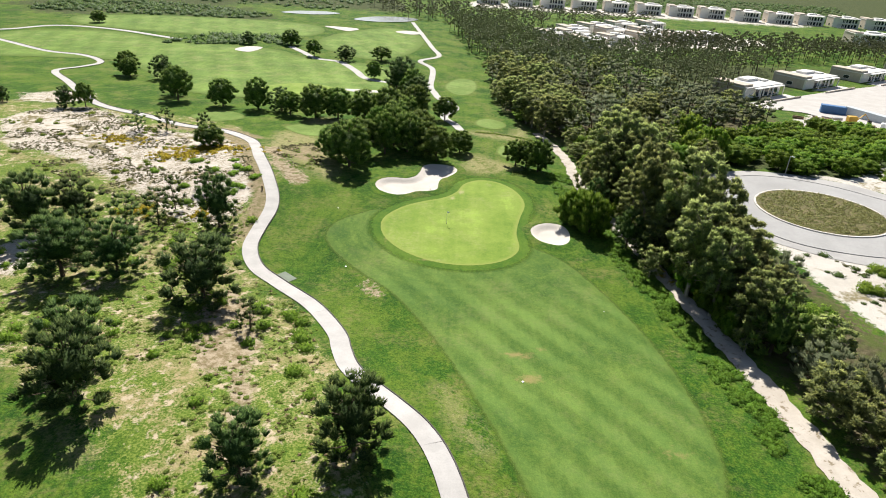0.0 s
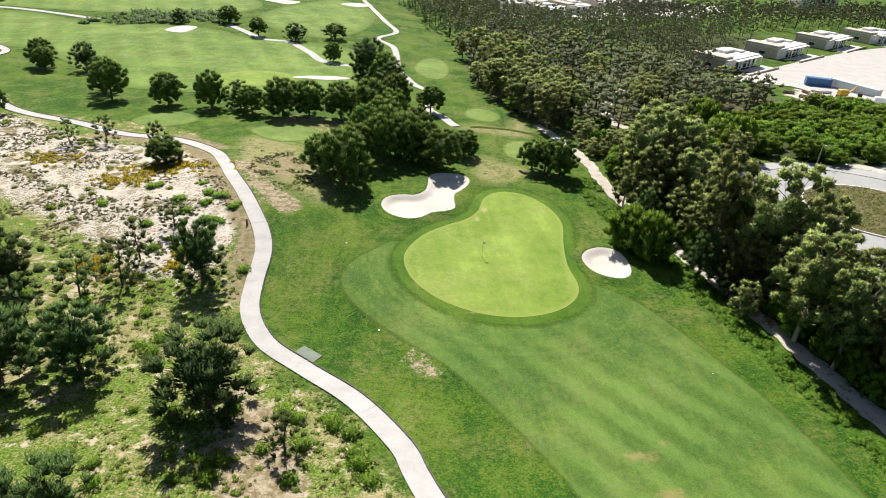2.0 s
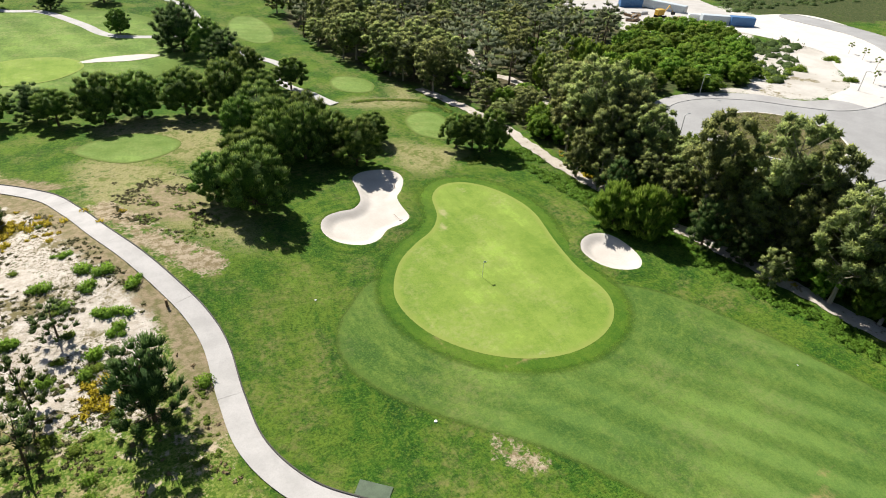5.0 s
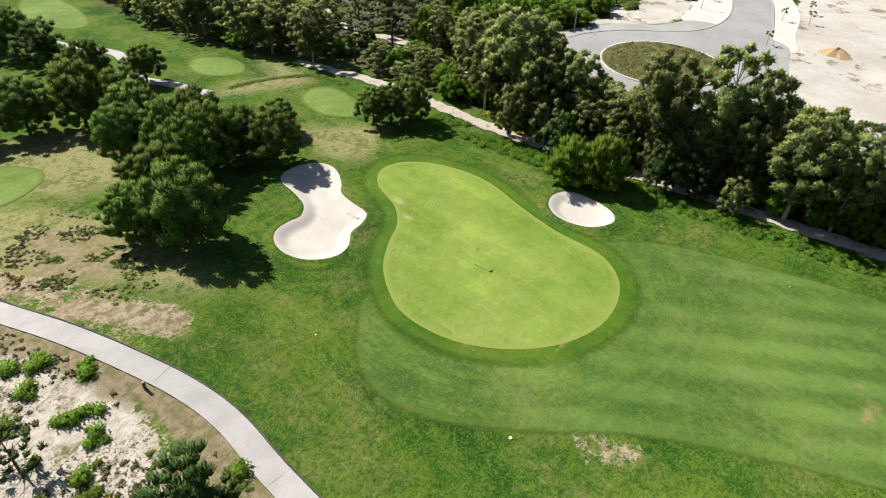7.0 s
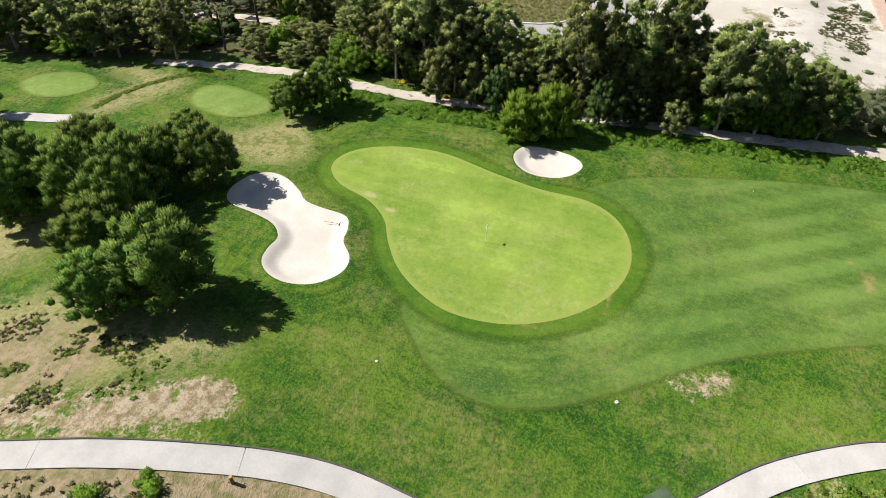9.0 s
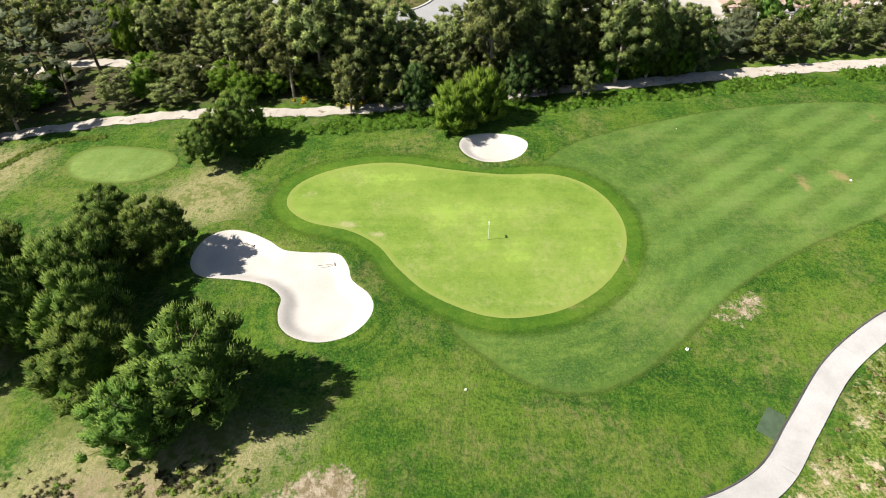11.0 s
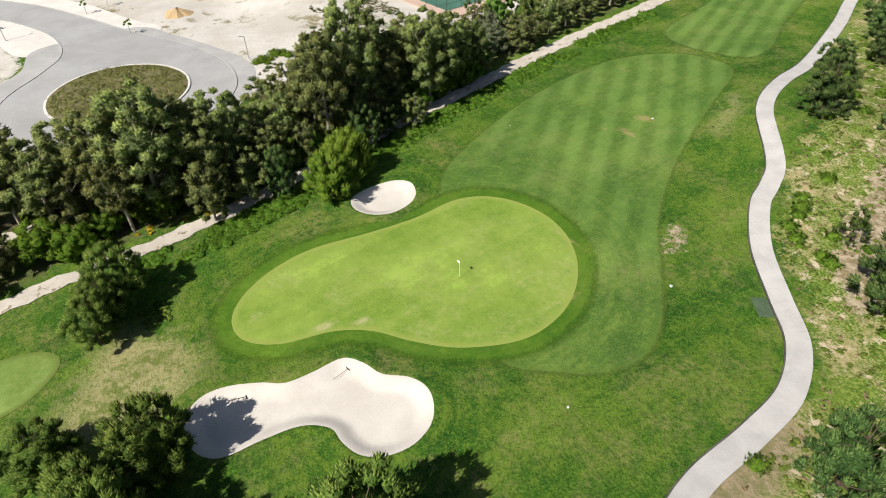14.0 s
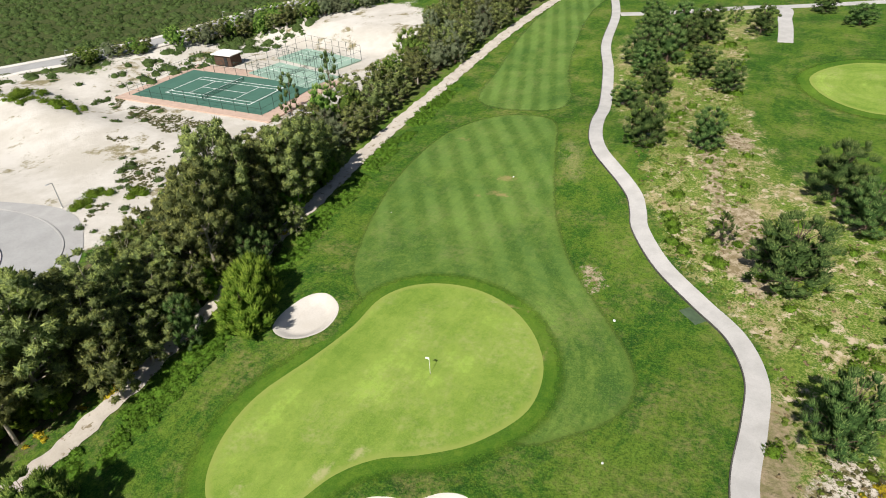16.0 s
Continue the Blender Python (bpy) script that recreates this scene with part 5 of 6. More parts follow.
def make_tree(name, label, category, seed, tall, radius, low, lobes, tufts, leaf, mat, bark_mat, style, trunk_r=0.16):
    """A tapered trunk with limbs to every lobe, and a crown of leaf tufts."""
    g = np.random.default_rng(seed)
    tree = thing(name, label, category)
    c, r = crown_lobes(g, lobes, radius, low, tall, style)
    each = max(6, tufts // len(c))
    tris_, shades, top_lights = [], [], []
    heart_size, low_lobe, knob = {"tier": (0.70, 0.95, 1), "pine": (0.80, 0.95, 1), "dome": (0.80, 0.9, 1), "euca": (0.82, 0.75, 1), "far": (0.85, 0.6, 1)}.get(style, (0.84, 0.8, 1))
    squash = np.array([1, 1, low_lobe])

    def buried(p, own):
        """Which places lie deep inside another clump."""
        hid = np.zeros(len(p), bool)
        for k, (cc, rr) in enumerate(zip(c, r)):
            if k != own:
                hid |= (((p - cc) / squash) ** 2).sum(1) < (0.72 * rr) ** 2
        return hid

    def add(tris, lean, lightened):
        tris_.append(tris)
        shades.append(lean if lean.ndim == 3 else np.repeat(lean[:, None, :], 3, 1))
        top_lights.append(lightened)

    mass = {"tier": 0.5, "pine": 0.62, "dome": 0.72, "euca": 0.42, "far": 0.0}.get(style, 0.7)
    if mass and radius > 2.2:
        core_at, core = np.array([0, 0, low + (tall - low) * 0.46]), np.array([radius * mass, radius * mass, (tall - low) * 0.5 * mass])
        tris, lean = lump(core_at, 1.0, core * 0.86, g, 2)
        # The inner core keeps the darkest leaf tone, as painted shade.
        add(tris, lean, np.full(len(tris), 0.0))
        u = unit(g.normal(0, 1, (tufts // 5, 3)))
        p = core_at + u * core * g.uniform(0.75, 1.0, (len(u), 1))
        if style in ("euca", "broad"):
            tris = blades(p, unit(u + g.normal(0, 0.5, u.shape)), np.full(len(p), leaf), np.full(len(p), leaf * 0.22), 3, 0.7, g, True)
        else:
            tris = shoots(p, u * 0.7 + np.array([0, 0, 0.7]) + g.normal(0, 0.2, u.shape), leaf, leaf * 0.14, g)[0]
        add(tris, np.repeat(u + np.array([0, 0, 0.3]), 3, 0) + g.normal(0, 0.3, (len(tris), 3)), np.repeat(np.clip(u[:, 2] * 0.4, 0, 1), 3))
    for own, (centre, rad) in enumerate(zip(c, r)):
        heart = np.array([0, 0, low + (centre[2] - low) * 0.7])
        out = unit((centre - heart)[None, :])[0]
        core, lean = lump(centre, rad * heart_size, squash, g, knob)
        keep = ~buried(core.mean(1), own)
        # Knob faces that look up are coloured lighter, as if lit from above.
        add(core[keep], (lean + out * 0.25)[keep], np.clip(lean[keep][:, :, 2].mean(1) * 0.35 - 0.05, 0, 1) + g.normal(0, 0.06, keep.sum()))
        u = unit(g.normal(0, 1, (each * 2, 3)))
        u = u[((u * out).sum(1) > g.uniform(-1.0, 0.1, len(u))) & (u[:, 2] > g.uniform(-0.9, 0.3, len(u)))][:each]
        p = centre + u * squash * rad * g.uniform(0.62, 0.92, len(u))[:, None]
        keep = ~buried(p, own)
        u, p = u[keep], p[keep]
        # Leaf colour is lightened where a tuft faces up and out, imitating toplight.
        lightened = np.clip(u[:, 2] * 0.55 + (u * out).sum(1) * 0.25 + 0.12, 0, 1)
        soft_lean = u * 0.8 + out * 0.3 + np.array([0, 0, 0.3])
        if style in ("euca", "broad"):
            droop = -0.3 if style == "euca" else 0.3
            tris = blades(p, unit(u * 0.6 + np.array([0, 0, droop]) + g.normal(0, 0.45, u.shape)), np.full(len(p), leaf), np.full(len(p), leaf * 0.22), 3, 0.7, g, True)
            add(tris, np.repeat(soft_lean, 3, 0) + g.normal(0, 0.3, (len(tris), 3)), np.repeat(lightened, 3) + g.normal(0, 0.15, len(tris)))
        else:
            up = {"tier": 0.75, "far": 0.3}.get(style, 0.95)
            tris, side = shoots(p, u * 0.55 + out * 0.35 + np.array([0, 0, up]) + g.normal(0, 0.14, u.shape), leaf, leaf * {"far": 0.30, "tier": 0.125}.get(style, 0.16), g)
            add(tris, np.repeat(soft_lean, 3, 0) * 0.8 + side * 0.6, np.repeat(lightened, 3) + g.normal(0, 0.12, len(tris)))
    verts, faces = [], []
    limb = 0.34 if style == "euca" else 0.36
    bend = g.normal(0, 0.03 * tall, 2)
    spine = [Vector((bend[0] * s * s, bend[1] * s * s, tall * 0.9 * s)) for s in (0, 0.2, 0.45, 0.7, 1.0)]
    spine[0].z = -0.3
    add_tube(verts, faces, spine, [trunk_r * f for f in (1.25, 1.0, 0.75, 0.45, 0.12)], 7)
    for centre, rad in zip(c[::2], r[::2]):
        s = min(0.85, max(0.1, (centre[2] / (tall * 0.9)) * g.uniform(0.6, 0.85)))
        start = Vector((bend[0] * s * s, bend[1] * s * s, tall * 0.9 * s))
        end = Vector(centre)
        midway = start.lerp(end, 0.55) + Vector((0, 0, -0.03 * tall * g.uniform(0, 1)))
        add_tube(verts, faces, [start, midway, end], [trunk_r * limb * (1 - 0.6 * s), trunk_r * limb * 0.55, trunk_r * 0.07], 4)
    part("trunk", mesh_of("trunk", verts, faces, bark_mat), bark_mat, tree)
    part("crown", leaf_mesh("crown", np.concatenate(tris_), mat, np.concatenate(shades), np.concatenate(top_lights)), mat, tree)
    return tree


PINE_LABEL = "dark green bushy pine with spiky upswept shoots"
PINES = [make_tree("pine_tree", PINE_LABEL, "pine", 11 + i, 8.0, 3.3, (0.1, 0.3, 0.2, 0.5)[i], (70, 78, 64, 54)[i], (2900, 3000, 2700, 2300)[i], 0.46, MAT_NEEDLE, MAT_BARK, "tier", 0.17) for i in range(4)]
ROUND = [make_tree("stone_pine", "stone pine with a dense rounded crown over a short trunk", "pine", 31 + i, 7.0, 3.4, (0.6, 1.2, 0.8)[i], (70, 60, 80)[i], 3000, 0.34, MAT_STONEPINE, MAT_BARK, "dome", 0.17) for i in range(3)]
SAPLINGS = [make_tree("street_tree", "young street tree with a thin crown in the paving", "tree", 45, 3.0, 0.8, 1.6, 6, 110, 0.24, MAT_WEED, MAT_PALEBARK, "broad", 0.05)]
THIN = [make_tree("young_pine", "thin young pine with an open see-through crown", "pine", 41 + i, 6.0, 2.0, 0.4, 30, 640, 0.5, MAT_NEEDLE, MAT_BARK, "tier", 0.10) for i in range(2)]
EUCAS = [make_tree("eucalyptus_tree", "tall eucalyptus with clumped olive foliage and bare limbs", "eucalyptus", 51 + i, 13.0, 4.2, (4.2, 3.4, 2.8, 4.8)[i], (64, 72, 66, 56)[i], (2300, 2500, 2400, 2100)[i], 0.46, MAT_EUCA, MAT_PALEBARK, "euca", 0.24) for i in range(4)]
ACACIAS = [make_tree("acacia_bush", "bright green acacia bush with a dense rounded crown", "bush", 61 + i, 5.0, 3.2, 0.0, 34, 560, 0.44, MAT_ACACIA, MAT_BARK, "broad", 0.12) for i in range(2)]
CONES = [make_tree("cypress_bush", "dense mid-green evergreen bush beside the bunker", "bush", 71 + i, 6.0, 2.9, 0.1, 56, 1700, 0.66, MAT_ACACIA, MAT_BARK, "pine", 0.14) for i in range(2)]
FAR = [make_tree("forest_pine", "distant slender pine with a flat dark crown", "pine", 81 + i, 10.0, 2.9, (4.6, 3.8, 3.0)[i], 11, 70, 0.8, MAT_HAZYPINE, MAT_BARK, "far", 0.16) for i in range(3)]
FAREU = [make_tree("eucalyptus_tree", "eucalyptus with olive clumped foliage in the wood", "eucalyptus", 91 + i, 12.0, 4.0, 1.6, 44, 900, 0.60, MAT_EUCA, MAT_PALEBARK, "euca", 0.2) for i in range(2)]
BELT = [make_tree("belt_pine", "bushy green pine in the belt beside the track", "pine", 101 + i, 8.0, 3.2, 0.3, 38, 520, 0.60, (MAT_STONEPINE, MAT_HAZYPINE)[i], MAT_BARK, "pine", 0.16) for i in range(2)] + [make_tree("belt_eucalyptus", "small olive green eucalyptus in the belt beside the track", "eucalyptus", 103, 8.0, 3.2, 0.8, 40, 700, 0.52, MAT_EUCA, MAT_PALEBARK, "euca", 0.16)]
used_first = set()
trees_at = []
grove = random.Random(7)


def plant(kinds, x, y, tall, wide, group="", label=""):
    """Set one of the kinds at a place, with a height and a crown width."""
    src = grove.choice(kinds)
    h0, w0 = SIZE[src.name]
    m = Matrix.Translation((x, y, ground_at(x, y) - 0.05)) @ Matrix.Rotation(grove.uniform(0, 6.28), 4, "Z") @ Matrix.Diagonal((wide / w0 * grove.uniform(0.93, 1.07), wide / w0 * grove.uniform(0.93, 1.07), tall / h0, 1))
    if src.name not in used_first:
        used_first.add(src.name)
        src.matrix_basis = m
        o = src
    else:
        o = src.copy()
        scene.collection.objects.link(o)
        for child in src.children:
            k = child.copy()
            scene.collection.objects.link(k)
            k.parent = o
        o.matrix_basis = m
    tagged(o, label, "", group)
    trees_at.append((x, y, wide / 2))
    return o


SIZE = {}
for o in PINES:
    SIZE[o.name] = (8.0, 6.6)
for o in ROUND:
    SIZE[o.name] = (7.0, 6.8)
for o in SAPLINGS:
    SIZE[o.name] = (3.0, 1.6)
for o in THIN:
    SIZE[o.name] = (6.0, 4.0)
for o in EUCAS:
    SIZE[o.name] = (13.0, 8.4)
for o in ACACIAS:
    SIZE[o.name] = (5.0, 6.4)
for o in CONES:
    SIZE[o.name] = (6.0, 5.8)
for o in FAR:
    SIZE[o.name] = (10.0, 5.8)
for o in BELT:
    SIZE[o.name] = (8.0, 6.4)
for o in FAREU:
    SIZE[o.name] = (12.0, 8.0)

# pines in the scrub beside the cart path: x, y, height, crown width
for x, y, h, w in ((-58.2, 79.0, 9.2, 8.6), (-47.3, 67.0, 8.6, 8.4), (-40.8, 68.0, 7.6, 6.8), (-31.8, 42.8, 8.4, 7.4), (-35.2, 49.2, 7.0, 6.6), (-28.0, 62.8, 8.6, 9.4), (-6.2, 37.8, 7.6, 6.2), (-14.6, 34.8, 6.4, 5.2), (-33.6, 84.0, 8.4, 5.6), (-54.2, 83.0, 7.0, 6.8)):
    plant(PINES, x, y, h, w * 1.06, "pines in the scrub")
for x, y, h, w in ((0.9, 20.2, 4.6, 5.4), (-2.4, 12.9, 6.0, 5.8), (-8.2, 1.9, 5.8, 6.2), (-13.6, 7.5, 5.8, 6.0), (4.2, -1.0, 7.4, 7.4), (-0.4, -4.5, 7.4, 7.6), (-2.1, -12.2, 6.6, 7.0), (-5.2, -20.1, 7.6, 8.0), (-15.0, -27.3, 6.4, 6.2), (-26.5, -50.0, 4, 6.0), (-33.5, -40.4, 4.7, 7.0), (5, -14, 7, 7), (1, -24, 7, 7), (8, -28, 6, 7), (2, 4.5, 5.6, 5.6), (-45, -46, 5, 7)):
    plant(PINES, x, y, h, w, "pines between the two holes")
for x, y, h, w in ((-20.7, 57.2, 4.0, 3.6), (-42.4, 83.4, 6.0, 4.1), (-42.2, 89.0, 5.6, 3.3), (-45.6, 80.2, 6.0, 4.6), (-67.2, 130.0, 4.5, 3.9), (-61.2, 130.6, 5.1, 4.4), (-49.9, 123.1, 6.2, 3.5), (-40.1, 96.5, 4.0, 3.6), (-8.8, -34.9, 4.0, 3.9), (-49, 75.5, 6.2, 4.5)):
    plant(THIN, x, y, h, w, "young pines")
# pines round the tees and behind the large bunker
for x, y, h, w in ((-18.8, 112.7, 8.8, 8.4), (-17.7, 120.8, 7.4, 7.6), (-22.7, 116.0, 6.4, 6.0), (-12.3, 138.3, 8.0, 7.4), (-12.0, 129.4, 8.4, 7.0), (-8.8, 126.2, 8.2, 7.2), (-13.2, 123.2, 8.4, 6.6), (-4.8, 125.8, 6.8, 6.0), (2.2, 128.2, 4.8, 5.4), (-2.6, 121.4, 6.8, 6.4), (-15.8, 134.6, 7.4, 6.2), (-6.5, 133.5, 7.4, 6.8), (-40.3, 153.8, 5.8, 6.0), (-33.7, 152.8, 8.0, 7.6), (-28.2, 153.2, 7.6, 6.6), (-21.4, 151.8, 7.8, 6.8), (-15.2, 148.5, 9.2, 8.0), (-9.5, 160.2, 8.2, 6.4), (-1.7, 159.1, 6.0, 5.7), (-10.5, 145, 8, 7)):
    plant(ROUND, x, y, h * 1.04, w * (1.15 if y > 136 else 1.04), "pines round the tees")
for x, y, h, w in ((13.6, 121.8, 5.4, 5.4), (15.6, 120.4, 5.8, 5.0), (17.8, 118.6, 6.8, 5.8)):
    plant(ROUND, x, y, h, w, "three pines beside the dirt track")
for x, y, h, w in ((21.0, 93.8, 5.8, 5.8), (22.9, 90.4, 6.6, 6.4)):
    plant(CONES, x, y, h, w, "evergreen bushes by the small bunker")
for x, y, h, w in ((30.2, 110.8, 15.8, 9.6), (34.8, 109.6, 13.6, 8.2), (32.2, 106.4, 12.4, 6.8), (36.6, 117.4, 11.6, 7.6), (33.0, 114.4, 13.2, 7.6), (28.6, 105.4, 11.4, 6.6), (29.2, 114.6, 10.6, 6.0), (33.8, 121.4, 11.4, 8.2), (37.2, 124.6, 10.6, 7.2), (32.6, 101.6, 11.6, 7.0), (36.0, 106.0, 10.0, 6.6), (30.4, 88.8, 16.0, 7.6), (34.6, 82.2, 17.2, 8.8), (37.2, 78.6, 14.6, 7.0), (34.6, 88.6, 11.6, 6.6), (31.6, 83.2, 9.8, 5.6), (32.3, 71.6, 14.0, 7.6), (33.8, 67.0, 12.2, 6.6), (37.4, 71.4, 12.0, 6.8), (35.6, 75.4, 11.0, 6.0), (33.4, 77.6, 9.6, 5.4), (36.0, 62.0, 9.4, 6.0), (38.6, 66.0, 9.0, 6.0), (40.6, 74.0, 9.4, 6.2), (39.6, 83.0, 9.8, 6.4), (33.4, 95.0, 8.2, 6.0), (30.2, 97.4, 7.4, 5.4), (36.6, 99.0, 7.4, 5.6)):
    plant(EUCAS, x, y, h, w, "eucalyptus belt along the track")
plant(BELT[2:], 25.0, 106.6, 7.6, 5.0, "eucalyptus belt along the track", "small drooping grey-green eucalyptus beside the sandy track")
for x, y, h, w in ((26.6, 101.8, 7.0, 5.4), (29.6, 93.0, 6.4, 4.8), (28.8, 76.6, 4.8, 4.0)):
    plant(BELT[2:], x, y, h, w, "eucalyptus belt along the track", "small olive green eucalyptus beside the sandy track")
for x, y, h, w in ((27.6, 85.4, 6.6, 4.6), (24.9, 98.2, 6.6, 4.0), (29.4, 81.0, 5.0, 4.2)):
    plant(PINES, x, y, h, w, "pines between bunker and track", "dark green bushy pine beside the dirt track")
# trees out on the course
for x, y, h, w in ((-48.1, 120.4, 4.6, 6.4), (-92.3, 146.7, 5.3, 4.9), (-88.4, 148.0, 6.0, 4.9), (-102.0, 197.2, 7.4, 7.2), (-99, 192, 6, 6.2), (-89.3, 193.2, 7.3, 6.6), (-72.1, 162.8, 9.0, 7.8), (-76, 170, 8, 7), (-108.8, 148.3, 4.0, 3.6), (-59.1, 159.4, 7.2, 7.9), (-49.6, 158.0, 8.2, 7.3), (-43.5, 158.0, 6.1, 6.5), (-27.5, 218.2, 6.1, 5.8), (-42.5, 249.2, 5.9, 7.9), (-29.2, 254.1, 5.6, 9.4), (-15.8, 195.4, 11.0, 9.6), (-12, 187, 9, 8), (-18, 200, 9, 8), (-9.8, 178.7, 8.0, 7.6), (-55.9, 254.5, 6.5, 6.7), (-70.7, 278.0, 6.5, 9.2), (-168.7, 306.9, 5.5, 6.9), (-88.0, 273.8, 5.3, 5.8)):
    plant(PINES[:2] + ROUND, x, y, h, w, "pines on the course")


def fill(kinds, outline, count, gap, tall, wide, group, clear=()):
    """Scatter trees inside an outline, keeping a gap."""
    line = np.array(outline, float)
    lo, hi = line.min(0), line.max(0)
    done, tries = [], 0
    while len(done) < count and tries < count * 40:
        tries += 1
        x, y = grove.uniform(lo[0], hi[0]), grove.uniform(lo[1], hi[1])
        if not inside(line, np.array([x]), np.array([y]))[0]:
            continue
        if any((x - a) ** 2 + (y - c) ** 2 < gap * gap for a, c in done):
            continue
        if any((x - a) ** 2 + (y - c) ** 2 < (r + 1) ** 2 for a, c, r in clear):
            continue
        done.append((x, y))
        plant(kinds, x, y, grove.uniform(*tall), grove.uniform(*wide), group)


fill(BELT[2:] + FAREU, [(31.0, 99), (32.4, 84), (34.2, 68), (36.4, 58), (41, 60), (41, 84), (39, 100), (37, 118), (32, 122), (29.5, 112)], 26, 3.0, (6.5, 9.5), (4.6, 6.4), "eucalyptus belt along the track")
fill(ACACIAS + BELT[2:], [(28.6, 99), (30.0, 90), (31.6, 82), (33.4, 70), (35.4, 58), (36.6, 58), (34.6, 70), (32.8, 82), (31.2, 92), (29.8, 100)], 18, 2.0, (3.4, 5.8), (3.6, 4.8), "small trees that overhang the track")
fill(ACACIAS + BELT, [(40, 64), (48, 62), (46, 84), (43, 96), (44, 112), (44, 122), (39, 126), (36, 112), (39, 98), (41, 84)], 26, 3.6, (3.0, 6.0), (4.0, 6.0), "lower trees behind the eucalyptus belt")
fill(ACACIAS + CONES, [(29.5, 100), (32.5, 80), (34.6, 66), (37.5, 66), (35, 84), (32, 104), (31, 122), (28.8, 120)], 26, 2.4, (2.5, 4.5), (3.0, 4.6), "undergrowth along the track")
fill(BELT + BELT[2:] * 2, [(36.5, 62), (39, 44), (40.5, 20), (42, -10), (42, -60), (56, -60), (57, -10), (50, 20), (49, 58)], 60, 3.6, (5.0, 7.6), (4.8, 6.8), "trees between the track and the courts")
fill(ACACIAS, [(57, 146), (62, 133), (72, 129.5), (86, 127), (97, 139), (122, 168), (116, 178), (98, 176), (76, 160)], 62, 4.0, (3.0, 5.0), (5.0, 8.0), "acacia thicket behind the turning circle")
fill(ACACIAS + FAREU, [(28, 120), (33, 127), (36, 136), (27.5, 138)], 12, 3.0, (3.0, 6.0), (4.0, 6.0), "trees at the bend of the track")
fill(ACACIAS + FAREU, [(40, 128), (46, 128), (52, 122), (58, 132), (56, 148), (44, 146), (42, 140)], 22, 3.8, (4.0, 9.0), (5.0, 7.5), "trees at the bend of the track")
for x, y, h, w in ((24.4, 151.6, 9.6, 7.6), (22.6, 148.0, 10.4, 7.0), (20.6, 157.4, 9.6, 7.0), (19.6, 164.6, 10.4, 7.6), (22.4, 173.4, 11.0, 8.4), (17.6, 176.0, 10.4, 7.4), (18.4, 186.4, 11.4, 8.2), (16.8, 197.0, 11.4, 8.0), (20.4, 208.0, 12.4, 8.6), (17.6, 219.0, 12.4, 8.8), (28.0, 158.0, 9.6, 7.4), (30.0, 168.0, 10.0, 7.8), (27.4, 184.0, 10.6, 8.0), (26.6, 200.0, 11.4, 8.2)):
    plant(EUCAS[:2] + FAREU, x, y, h, w, "eucalyptus trees along the edge of the wood")
fill(ACACIAS, [(26, 146), (18, 162), (15, 186), (15, 225), (52, 230), (74, 205), (84, 186), (66, 160), (46, 150)], 30, 4.0, (2.0, 3.6), (4.0, 6.5), "undergrowth in the wood")
fill(FAREU + FAR + FAR[:2], [(27.5, 142), (23.5, 151), (18.5, 160), (16.5, 172), (13.5, 186), (13.0, 200), (13.5, 235), (60, 240), (78, 222), (84, 198), (94, 180), (76, 162), (56, 150), (46, 146), (43.5, 160), (37.5, 150), (36, 140)], 112, 5.0, (6.5, 11.0), (5.5, 8.5), "wood behind the tees", trees_at[-14:])


def bare_tree(x, y, tall, seed):
    """A dead tree: forked grey limbs and twigs, no leaves."""
    g = random.Random(seed)
    top = thing("dead_tree", "bare grey dead tree with forked twigs in the wood", "dead tree", at=Matrix.Translation((x, y, ground_at(x, y))))
    verts, faces = [], []

    def grow(start, way, length, r, depth):
        end = start + way * length
        add_tube(verts, faces, [start, start.lerp(end, 0.5) + Vector((g.uniform(-1, 1), g.uniform(-1, 1), 0)) * length * 0.06, end], [r, r * 0.8, r * 0.6], 5)
        if depth:
            for _ in range(3):
                turn = Vector((g.uniform(-1, 1), g.uniform(-1, 1), g.uniform(-0.1, 0.8)))
                grow(end, (way * 0.7 + turn * 0.75).normalized(), length * g.uniform(0.55, 0.8), r * 0.55, depth - 1)

    grow(Vector((0, 0, -0.2)), Vector((0.05, 0, 1)), tall * 0.38, 0.14, 4)
    part("trunk", mesh_of("trunk", verts, faces, MAT_PALEBARK), MAT_PALEBARK, top)


bare_tree(43.5, 140.5, 9.0, 3)


